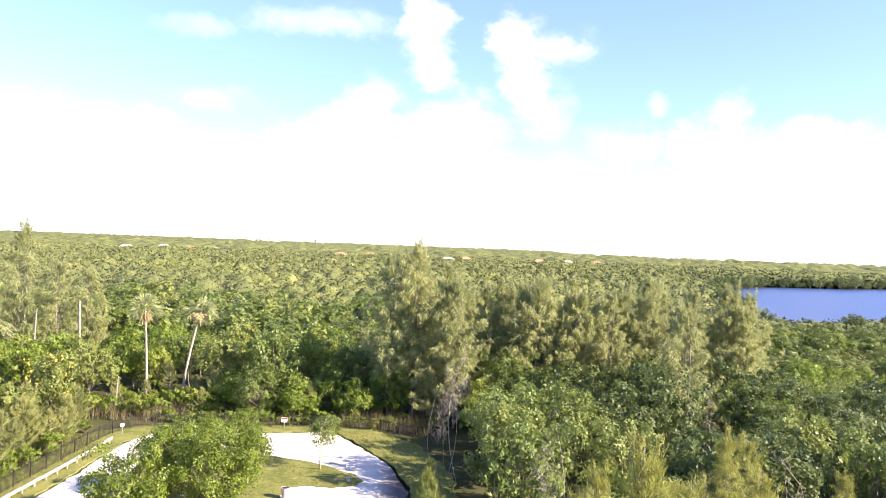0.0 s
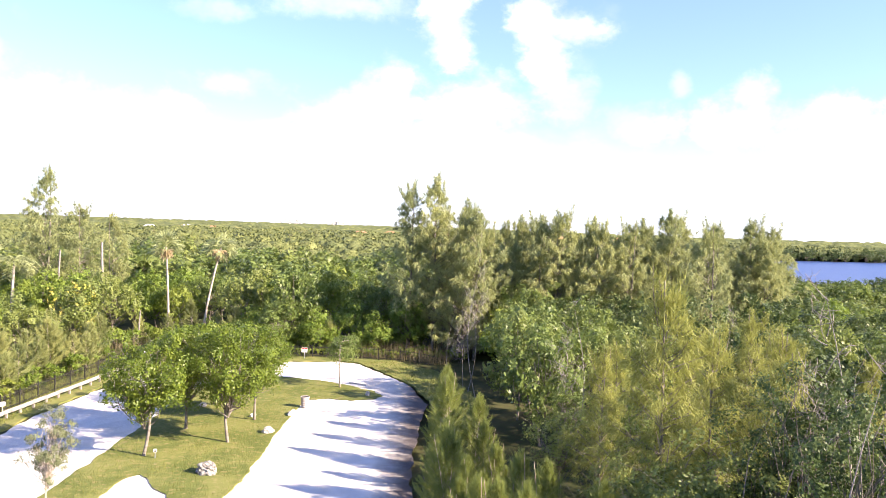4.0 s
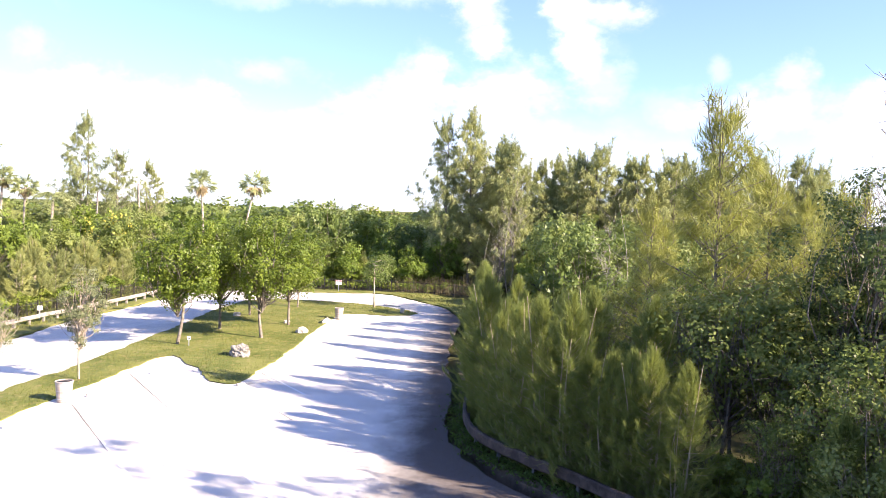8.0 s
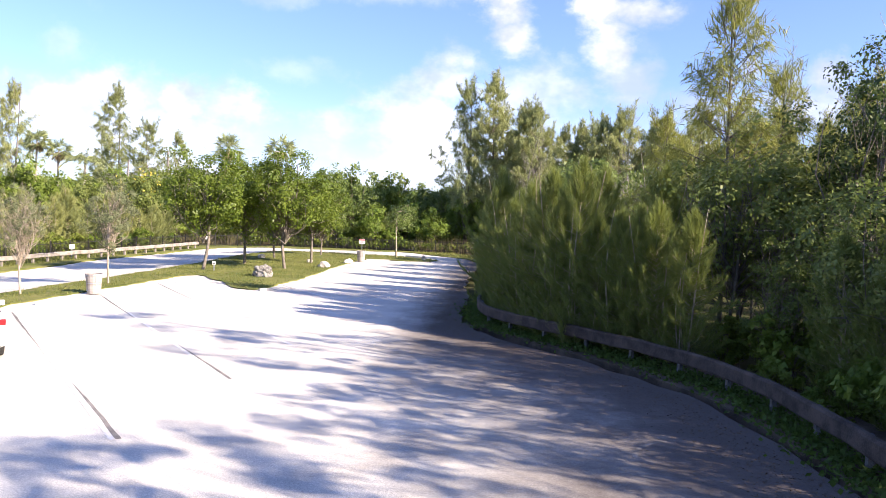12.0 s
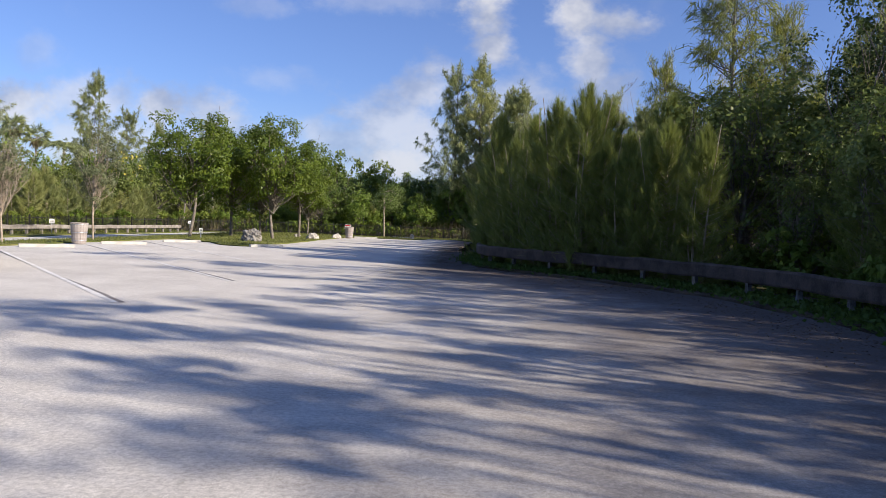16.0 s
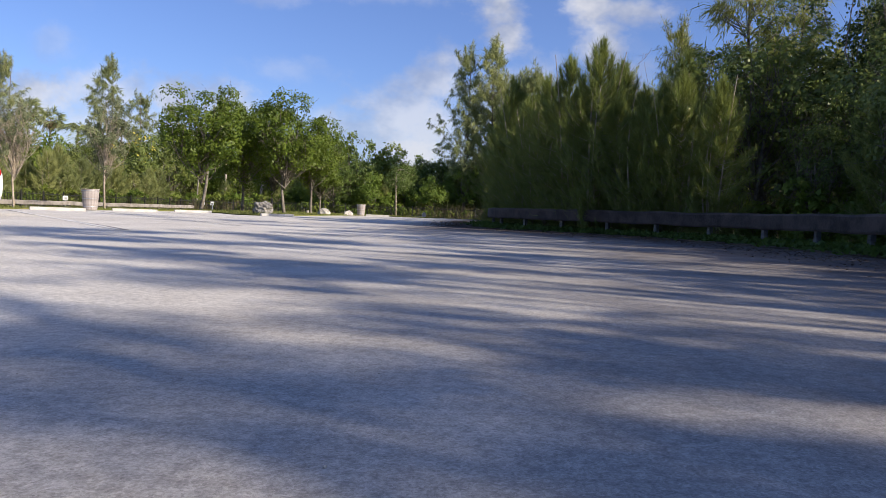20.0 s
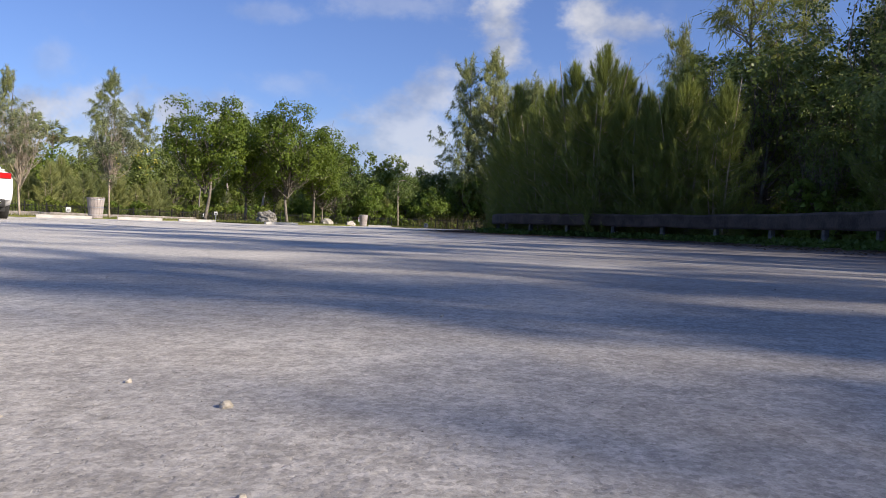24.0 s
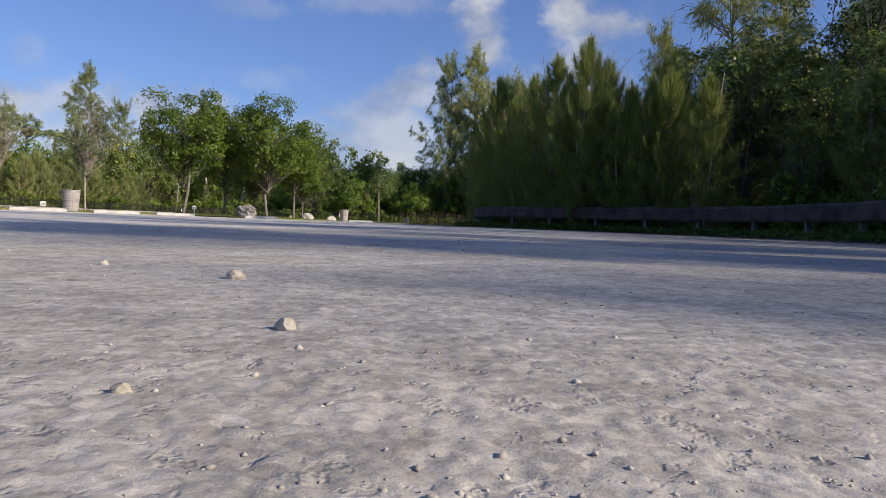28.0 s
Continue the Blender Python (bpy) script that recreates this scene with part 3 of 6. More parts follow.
def build_paint():
    """Stall lines: white paint with a dark tar band along one side."""
    lines = [((-15.6, 24.1), (-5.35, 11.45), ((0.0, 0.52), (0.70, 1.0))), ((-15.7, 29.9), (-5.1, 16.0), ((0.02, 0.42), (0.68, 1.0))), ((-15.9, 35.5), (-4.85, 20.5), ((0.0, 0.54),)),
             ((-10.25, 33.6), (-6.4, 28.5), ((0.3, 1.0),)), ((-9.85, 36.75), (-6.6, 32.4), ((0.0, 0.7),)), ((-15.9, 18.6), (-7.0, 7.2), ((0.0, 0.6),))]
    for a, b, dark in lines:
        a, b = Vector((*a, 0)), Vector((*b, 0))
        way = (b - a).normalized()
        side = Vector((way.y, -way.x, 0))
        strips = [("stall_line", LINE_WHITE, (0, 0), 0.05, 0.006, (0.0, 1.0), "worn white stall line painted on the paving")]
        strips += [("tar_band", LINE_DARK, (0.10, -0.10), 0.05, 0.004, span, "dark worn band of an older line beside the stall line") for span in dark]
        for name, mat, off, half, z, (t0, t1), label in strips:
            bm = fresh()
            n = 40
            rows = []
            for i in range(n + 1):
                t = t0 + (t1 - t0) * i / n
                p = a + (b - a) * t + side * (off[0] + (off[1] - off[0]) * t)
                w = half * (1 + 0.45 * noise.noise((p.x * 1.7, p.y * 1.7, 1))) * min(1.0, 0.25 + 6 * min(t - t0, t1 - t + 0.12))
                rows.append([bm.verts.new(p + side * w + Vector((0, 0, z))), bm.verts.new(p - side * w + Vector((0, 0, z)))])
            for r, s in zip(rows, rows[1:]):
                bm.faces.new((r[0], r[1], s[1], s[0]))
            bmesh.ops.recalc_face_normals(bm, faces=bm.faces)
            if next(iter(bm.faces)).normal.z < 0:
                bmesh.ops.reverse_faces(bm, faces=bm.faces)
            tagged(part(name, bm, mat, None), label, "road marking", "stall lines", "structure")


build_paint()


def build_scuff():
    """A grey tyre scuff curving over the dark paving of the bend."""
    bm = fresh()
    rows = []
    for t in np.linspace(0, 1, 24):
        a = math.radians(200 - 95 * t)
        c = Vector((4.55 + 1.25 * math.cos(a), 12.0 + 1.25 * math.sin(a), 0.003))
        w = 0.05 * math.sin(math.pi * min(0.97, max(0.03, t))) * (1 + 0.5 * noise.noise((c.x * 5, c.y * 5, 2)))
        d = Vector((math.cos(a), math.sin(a), 0))
        rows.append((bm.verts.new(c - d * w), bm.verts.new(c + d * w)))
    for r, s in zip(rows, rows[1:]):
        bm.faces.new((r[0], r[1], s[1], s[0]))
    bmesh.ops.recalc_face_normals(bm, faces=bm.faces)
    if bm.faces[:][0].normal.z < 0:
        bmesh.ops.reverse_faces(bm, faces=bm.faces)
    tagged(part("scuff_mark", bm, LINE_DARK, None), "grey curved tyre scuff on the dark paving", "road marking", "", "structure")


build_scuff()

# ---- plants ----


def limb(rs, a, b, r0, r1, bend=0.12, n=5, sides=6):
    a, b = np.asarray(a, float), np.asarray(b, float)
    t = np.linspace(0, 1, n)[:, None]
    sag = rs.normal(size=3) * bend * np.linalg.norm(b - a)
    pts = a + (b - a) * t + sag * np.sin(t * np.pi)
    return tube(pts, np.linspace(r0, r1, n), sides)


def broadleaf(rs, high, wide, leaves, size, base=0.3, lobes=13, trunk=0.09, lean=0.05, stems=1, open_=0.0, twigs=2, lobe=1.0, simple=False):
    """Wood and leaves of a round-crowned tree: lobes on limbs, each a shell of small leaf clumps."""
    wood, at, grow, look_to = [], [], [], []
    top = np.array([rs.normal() * lean * high, rs.normal() * lean * high, high])
    mid = np.array([top[0] * 0.5, top[1] * 0.5, high * (base + 1) / 2])
    half = np.array([wide / 2, wide / 2, high * (1 - base) / 2])
    for s in range(stems):
        foot = np.array([rs.normal() * 0.12 * stems, rs.normal() * 0.12 * stems, -0.1]) if stems > 1 else np.array([0, 0, -0.1])
        wood.append(limb(rs, foot, mid + rs.normal(size=3) * (0.05 if stems > 1 else 0.015) * wide, trunk * (0.8 if stems > 1 else 1), trunk * 0.4, 0.06, 7, 8))
    per = leaves // lobes
    for k in range(lobes):
        d = rs.normal(size=3)
        d /= np.linalg.norm(d)
        d[2] = d[2] * 0.9 + 0.12
        c = mid + d * half * rs.uniform(0.34, 0.88)
        r = lobe * wide * rs.uniform(0.12, 0.22)
        start = np.array([mid[0] * 0.5, mid[1] * 0.5, high * max(base, 0.2) * rs.uniform(1.0, 1.8)])
        wood.append(limb(rs, start, c, trunk * 0.34, trunk * 0.1, 0.1, 5 if twigs else 3, 5 if twigs else 3))
        for _ in range(twigs):
            wood.append(limb(rs, start + (c - start) * 0.6, c + rs.normal(size=3) * r * 0.8, trunk * 0.16, trunk * 0.05, 0.1, 3, 4))
        n_c = max(4, per // 16)
        e = rs.normal(size=(n_c, 3))
        e /= np.linalg.norm(e, axis=1)[:, None]
        e += d * 0.45 + [0, 0, 0.25]
        e /= np.linalg.norm(e, axis=1)[:, None]
        spots = c + e * r * rs.uniform(0.7, 1.2, (n_c, 1)) * [1, 1, 0.85]
        if open_:
            keep = rs.uniform(size=n_c) > open_
            spots, e = spots[keep], e[keep]
        n_l = max(1, per // n_c)
        p = np.repeat(spots, n_l, 0) + np.clip(rs.normal(size=(len(spots) * n_l, 3)), -1.3, 1.3) * r * 0.22
        at.append(p)
        # Leaves lie over their lobe like loose shingles.
        out = np.repeat(e, n_l, 0)
        way = rs.normal(size=p.shape)
        way -= out * (way * out).sum(1)[:, None] * 0.75
        grow.append(way)
        look_to.append(out + rs.normal(size=p.shape) * 0.45 + [0, 0, 0.2])
    at, grow, look_to = np.concatenate(at), np.concatenate(grow), np.concatenate(look_to)
    if simple:
        side = np.cross(grow, look_to)
        side /= np.linalg.norm(side, axis=1)[:, None] + 1e-9
        grow /= np.linalg.norm(grow, axis=1)[:, None] + 1e-9
        L = size * rs.uniform(0.7, 1.3, (len(at), 1))
        v = np.stack([at + side * L * 0.42, at - side * L * 0.42, at + grow * L], 1).reshape(-1, 3)
        return join(wood), (v, np.arange(len(v)).reshape(-1, 3))
    return join(wood), leaf_quads(rs, at, grow, size, size * 0.62, 0, look_to)


def casuarina(rs, high, wide, plumes, per, length, width, low=0.05, spread=0.42, stems=2, lean=0.03):
    """A young feathery tree: slender stems set with upright fox-tail plumes of thin strands."""
    wood, at, grow = [], [], []
    for s in range(stems):
        foot = np.array([rs.normal(), rs.normal(), 0]) * 0.16 * (stems > 1) + [0, 0, -0.1]
        tip = np.array([rs.normal() * lean * high, rs.normal() * lean * high, high * (0.95 if s == 0 else rs.uniform(0.6, 0.9))])
        wood.append(limb(rs, foot, tip, 0.05 if s == 0 else 0.035, 0.01, 0.03, 8, 6))
    for b in range(plumes):
        u = (b + rs.uniform()) / plumes
        h = high * (low + (0.88 - low) * u)
        turn = b * 2.4 + rs.normal() * 0.4
        reach = wide / 2 * (0.55 + 0.55 * math.sin(min(1.0, u * 1.5 + 0.2) * math.pi / 2)) * (1 - u ** 2.2) * rs.uniform(0.55, 1.2) + 0.06
        tall = high * rs.uniform(0.07, 0.20) * (1.1 - 0.45 * u)
        out = np.array([math.cos(turn), math.sin(turn), 0])
        t = rs.uniform(0, 1, (per, 1)) ** 0.8
        way = out * reach * 0.7 * np.clip(1 - t, 0.05, 1) ** 0.5 + np.array([0, 0, 1]) * tall * (0.35 + 0.9 * t)
        spine = np.array([0, 0, h]) + out * reach * t ** 0.62 + np.array([0, 0, 1]) * tall * (t ** 1.25 - 0.25)
        wood.append(tube([np.array([0, 0, max(0.1, h - 0.3 * tall)]), np.array([0, 0, h]) + out * reach * 0.65 + [0, 0, 0.17 * tall], np.array([0, 0, h]) + out * reach + [0, 0, 0.62 * tall]], [0.014, 0.009, 0.004], 3))
        way /= np.linalg.norm(way, axis=1)[:, None]
        fan = rs.normal(size=(per, 3)) * spread * (1.15 - 0.75 * t)
        at.append(spine + rs.normal(size=(per, 3)) * 0.05 * tall * (1.1 - t))
        grow.append((way + fan) * (1.15 - 0.45 * t))
    at, grow = np.concatenate(at), np.concatenate(grow)
    at[:, 2] = np.maximum(at[:, 2], 0.05)
    return join(wood), strands(rs, at, grow, length * np.linalg.norm(grow, axis=1), width)


def drooping(rs, high, wide, boughs, tufts, sprays, length, width, low=0.1, trunk=0.17, round_=2.6, fill=1.0, leaders=4):
    """An old casuarina: a tall stem, rising boughs and bunches of hanging sprays, upright only at the tips."""
    wood = [limb(rs, (0, 0, -0.1), (rs.normal() * 0.02 * high, rs.normal() * 0.02 * high, high * 0.95), trunk, 0.02, 0.015, 9, 7)]
    at, grow = [], []
    for b in range(boughs):
        u = (b + rs.uniform()) / boughs
        h = high * (low + (0.90 - low) * u)
        turn = rs.uniform(0, 2 * math.pi)
        lump = noise.noise((math.cos(turn) * 0.9, math.sin(turn) * 0.9, h * 0.4 + high * 3.7))
        r = wide / 2 * (0.70 + 0.30 * math.sin(min(1, u * 2.0) * math.pi / 2)) * (1 - u ** round_) ** 0.8 * rs.uniform(0.5, 1.15) * (1 + 0.7 * lump) + 0.25
        rise = rs.uniform(0.45, 1.1)
        start, end = np.array([0, 0, max(0.3, h - r * rise * 0.6)]), np.array([math.cos(turn) * r, math.sin(turn) * r, h + r * rise * 0.4])
        wood.append(limb(rs, start, end, 0.02 + trunk * 0.22 * (1 - u), 0.01, 0.07, 4, 4))
        many = max(3, int(round(tufts * fill * (0.35 + 0.65 * min(1, r / (0.4 * wide))))))
        t = rs.uniform(0.2, 1.05, (many, 1)) ** 0.7
        spots = start + (end - start) * t + rs.normal(size=(many, 3)) * 0.22 * [1, 1, 0.8]
        p = np.repeat(spots, sprays, 0)
        down = 0.75 if u < 0.86 else -0.5
        g = (end - start) / np.linalg.norm(end - start) * 0.45 + [0, 0, -down] + rs.normal(size=p.shape) * 0.36
        at.append(p + rs.normal(size=p.shape) * 0.09)
        grow.append(g)
    for k in range(leaders):
        a = np.array([rs.normal() * 0.06 * wide, rs.normal() * 0.06 * wide, high * rs.uniform(0.80, 0.88)])
        tip = a + [rs.normal() * 0.05 * wide, rs.normal() * 0.05 * wide, high * (0.985 if k == 0 else rs.uniform(0.90, 0.97)) - a[2]]
        wood.append(limb(rs, a, tip, 0.03, 0.006, 0.05, 4, 4))
        n = int(22 * sprays * fill * 0.5)
        t = rs.uniform(0, 1, (n, 1))
        at.append(a + (tip - a) * t + rs.normal(size=(n, 3)) * 0.10)
        grow.append(rs.normal(size=(n, 3)) * 0.6 + [0, 0, 0.75])
    at = np.concatenate(at)
    at[:, 2] = np.maximum(at[:, 2], 0.4)
    return join(wood), strands(rs, at, np.concatenate(grow), length, width)


def bare(rs, high, spread, trunk=0.09, forks=9):
    wood = [limb(rs, (0, 0, -0.1), (rs.normal() * 0.04 * high, rs.normal() * 0.04 * high, high), trunk, 0.006, 0.05, 9, 6)]
    for k in range(forks):
        h = high * rs.uniform(0.45, 1.0)
        turn = rs.uniform(0, 6.283)
        r = spread * rs.uniform(0.4, 1) * (1.1 - h / high * 0.6)
        e = np.array([math.cos(turn) * r, math.sin(turn) * r, h + r * rs.uniform(0.6, 1.4)])
        s = np.array([0, 0, h])
        wood.append(limb(rs, s, e, trunk * 0.3, 0.007, 0.12, 5, 4))
        for _ in range(5):
            m = s + (e - s) * rs.uniform(0.3, 0.9)
            wood.append(limb(rs, m, m + rs.normal(size=3) * r * 0.35 + [0, 0, r * 0.3], 0.008, 0.003, 0.1, 3, 3))
    return join(wood)


def plant(name, wood, crown, bark, leaf, label, category, group):
    root = thing(name, label, category, group)
    hang("trunk", raw_mesh("trunk", *wood, bark, True), root)
    if crown is not None:
        hang("crown", raw_mesh("crown", *crown, leaf), root)
    return root


def put_at(x, y, turn=0.0, size=1.0, tall=1.0, z=-0.42):
    return Matrix.Translation((x, y, z)) @ Matrix.Rotation(turn, 4, "Z") @ Matrix.Diagonal((size, size, size * tall, 1))


class Stock:
    """A few grown plants of one kind; each call of set() stands one more of them somewhere."""

    def __init__(self, makers):
        self.makers, self.grown, self.n = makers, [None] * len(makers), 0

    def set(self, which, m, label=""):
        which %= len(self.makers)
        if self.grown[which] is None:
            ob = self.grown[which] = self.makers[which]()
            ob.matrix_basis = m
        else:
            ob = copy_thing(self.grown[which], m)
        return tagged(ob, label)


def rs_(seed):
    return np.random.RandomState(seed)


HEDGE = Stock([lambda s=s: plant("young_casuarina", *casuarina(rs_(40 + s), 7.0, 3.2, 96, 190, 0.30, 0.0165, 0.03, 0.75, 4, 0.05), BARK_PALE, NEEDLE,
                                 "dense feathery young casuarina behind the guard rail", "tree", "young casuarinas along the rail") for s in range(4)])
YOUNG = Stock([lambda s=s: plant("casuarina_sapling", *casuarina(rs_(60 + s), 7.0, 4.2, 40, 150, 0.62, 0.05, 0.04, 0.46, 2), BARK_PALE, NEEDLE_YOUNG,
                                 "feathery pale green young casuarina in the thicket", "tree", "young casuarinas in the thicket") for s in range(3)])
TALL = Stock([lambda s=s: plant("tall_casuarina", *drooping(rs_(80 + s), 20.0, 8.6, 110, 13, 11, 0.62, 0.082), BARK, NEEDLE_OLD,
                                "tall feathery olive-green casuarina rising over the woods", "tree", "tall casuarinas") for s in range(4)])
LOOSE = Stock([lambda s=s: plant("ragged_casuarina", *drooping(rs_(88 + s), 20.0, 8.0, 84, 14, 11, 0.60, 0.072, 0.2, 0.17, 1.7, 0.95, 5), BARK, NEEDLE_OLD,
                                "tall ragged casuarina with open branches and a spiky top", "tree", "ragged casuarinas") for s in range(2)])
GOLD = Stock([lambda s=s: plant("yellowing_casuarina", *drooping(rs_(95 + s), 13.5, 4.8, 100, 14, 10, 0.42, 0.034, 0.2, 0.09, 1.3, 0.9, 4), BARK, NEEDLE_GOLD,
                                "slender casuarina with yellowing feathery foliage", "tree", "yellowing casuarinas") for s in range(2)])
SHADE_TREE = Stock([lambda s=s: plant("shade_tree", *broadleaf(rs_(110 + s), 8.0, 5.2, 16000, 0.17, 0.10, 64, 0.11, 0.008, 1, 0.08, 1, 0.82), BARK, OAK_LEAF,
                                      "yellow-green round-crowned shade tree on the grass island", "tree", "shade trees on the island") for s in range(3)])
GREY_TREE = Stock([lambda s=s: plant("grey_sapling", *broadleaf(rs_(120 + s), 6.2, 3.2, (7600, 5400)[s], (0.10, 0.09)[s], 0.22, (44, 60)[s], 0.06, 0.01, 1, 0.1, (2, 6)[s], 0.62), BARK_PALE, GREY_LEAF,
                                     "slender sapling with sparse grey-green leaves", "tree", "grey saplings on the island") for s in range(2)])
NEAR = Stock([lambda s=s: plant("buttonwood_tree", *broadleaf(rs_(130 + s), 9.0, 5.2, 5600, 0.17, 0.12, 40, 0.09, 0.08, 2, 0.25, 2, 0.85), BARK, LEAF,
                                "dark green broadleaf tree with crooked limbs in the wood", "tree", "broadleaf trees of the near wood") for s in range(5)])
MID = Stock([lambda s=s: plant("mangrove_tree", *broadleaf(rs_(150 + s), 7.5, 6.5, 4000, 0.235, 0.12, 40, 0.10, 0.05, 1, 0.0, 0, 0.8, True), BARK, LEAF,
                               "dense dark green mangrove tree of the wood", "tree", "trees of the wood") for s in range(4)])
# Darker-leaved MID and NEAR, for the wood's right part and the lagoon shore.
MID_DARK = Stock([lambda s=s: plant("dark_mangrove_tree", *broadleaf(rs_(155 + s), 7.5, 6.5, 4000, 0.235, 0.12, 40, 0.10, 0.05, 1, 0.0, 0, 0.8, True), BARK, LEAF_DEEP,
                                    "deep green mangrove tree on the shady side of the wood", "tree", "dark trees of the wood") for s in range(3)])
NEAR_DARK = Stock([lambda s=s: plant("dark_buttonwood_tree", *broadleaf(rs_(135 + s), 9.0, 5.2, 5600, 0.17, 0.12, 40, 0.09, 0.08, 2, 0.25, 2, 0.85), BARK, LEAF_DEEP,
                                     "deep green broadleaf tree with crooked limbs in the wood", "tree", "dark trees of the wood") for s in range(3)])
MID_BRIGHT = Stock([lambda s=s: plant("bright_green_tree", *broadleaf(rs_(170 + s), 6.5, 6.5, 4000, 0.235, 0.12, 40, 0.10, 0.05, 1, 0.0, 0, 0.8, True), BARK, LEAF_BRIGHT,
                                      "bright yellow-green leafy tree of the wood", "tree", "trees of the wood") for s in range(3)])
SHRUB = Stock([lambda s=s: plant("shrub", *broadleaf(rs_(190 + s), 2.6, 2.8, 1300, 0.17, 0.05, 14, 0.03, 0.05, 3, 0.0, 0, 0.85, True), BARK, LEAF_BRIGHT,
                                 "bright leafy shrub at the wood's edge", "shrub", "shrubs at the edge") for s in range(3)])
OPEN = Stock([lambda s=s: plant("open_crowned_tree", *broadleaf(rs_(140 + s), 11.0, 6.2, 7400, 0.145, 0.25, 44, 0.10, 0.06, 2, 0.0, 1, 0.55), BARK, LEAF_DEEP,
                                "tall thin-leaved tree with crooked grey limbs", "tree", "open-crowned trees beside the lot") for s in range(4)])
AIRY = Stock([lambda s=s: plant("thin_crowned_tree", *broadleaf(rs_(145 + s), 11.0, 6.2, 4600, 0.15, 0.25, 26, 0.10, 0.06, 2, 0.0, 1, 0.5), BARK, LEAF,
                                "tall thin-crowned tree whose leaf clumps let the sun through", "tree", "thin-crowned trees beside the lot") for s in range(4)])
MID_FAR = Stock([lambda s=s: plant("distant_tree", *broadleaf(rs_(160 + s), 7.5, 7.0, 2000, 0.40, 0.12, 26, 0.10, 0.05, 1, 0.0, 0, 1.0, True), BARK, LEAF,
                                   "dense green tree of the wider wood", "tree", "trees of the wider wood") for s in range(4)])
BARE = Stock([lambda s=s: plant("bare_tree", bare(rs_(210 + s), 9.0, 1.5, 0.042, 22), None, BARK_DEAD, None,
                                "leafless grey tree with bare twigs", "dead tree", "bare trees") for s in range(3)])


def build_island():
    for n, (x, y, size, tall) in enumerate(((-16.6, 43.0, 1.0, 1.0), (-16.1, 49.0, 0.97, 1.0), (-12.5, 46.2, 0.98, 0.98), (-12.2, 51.8, 0.93, 0.98), (-16.1, 55.8, 0.9, 0.95), (-13.8, 61.5, 0.72, 1.0))):
        SHADE_TREE.set(n, put_at(x, y, n * 1.7, size, tall, 0.04))
    GREY_TREE.set(0, put_at(-17.4, 33.6, 0.4, 0.86, 0.98, 0.03))
    GREY_TREE.set(1, put_at(-18.35, 28.5, 1.4, 0.76, 1.0, 0.04))
    GREY_TREE.set(0, put_at(-18.3, 22.0, 2.4, 0.9, 1.0, 0.04))
    small = plant("small_tree", *broadleaf(rs_(125), 4.4, 4.2, 3200, 0.16, 0.5, 11, 0.08, 0.03), BARK_PALE, LEAF, "small flat-crowned dark tree at the island's tip", "tree", "")
    small.matrix_basis = put_at(-7.6, 63.4, 0.3, 1, 1, 0.04)


def build_hedge():
    row = [(1.5, 52, 0.72), (1.3, 48.5, 0.8), (1.5, 45, 0.85), (1.2, 41.5, 0.9), (1.3, 38.3, 0.94), (1.1, 35.2, 0.98), (1.0, 32.3, 1.02), (1.1, 29.8, 1.04), (1.5, 27.4, 1.04), (2.1, 25.8, 1.06), (2.7, 24.4, 1.06), (3.5, 23.3, 1.04), (4.6, 22.2, 0.98), (5.5, 21.4, 0.94), (6.3, 20.6, 0.84),
           (1.8, 28.6, 0.9), (2.0, 26.6, 0.86), (3.1, 23.9, 0.84), (4.0, 22.8, 0.8), (5.1, 21.8, 0.8), (3.2, 31, 1.1), (3.9, 28.2, 1.1), (4.6, 25.9, 1.1), (6.2, 24.0, 1.02), (3.0, 35.5, 1.05), (3.0, 40, 1.02)]
    for n, (x, y, s) in enumerate(row):
        HEDGE.set(n, put_at(x, y, n * 2.1, s, 1.0))
    for k in range(16):
        SHRUB.set(k, put_at(7.9 + 0.28 * k * (k % 3), 22.5 - 0.55 * k + (k % 2), k * 1.9, 0.6 + 0.05 * (k % 5), 1.0))


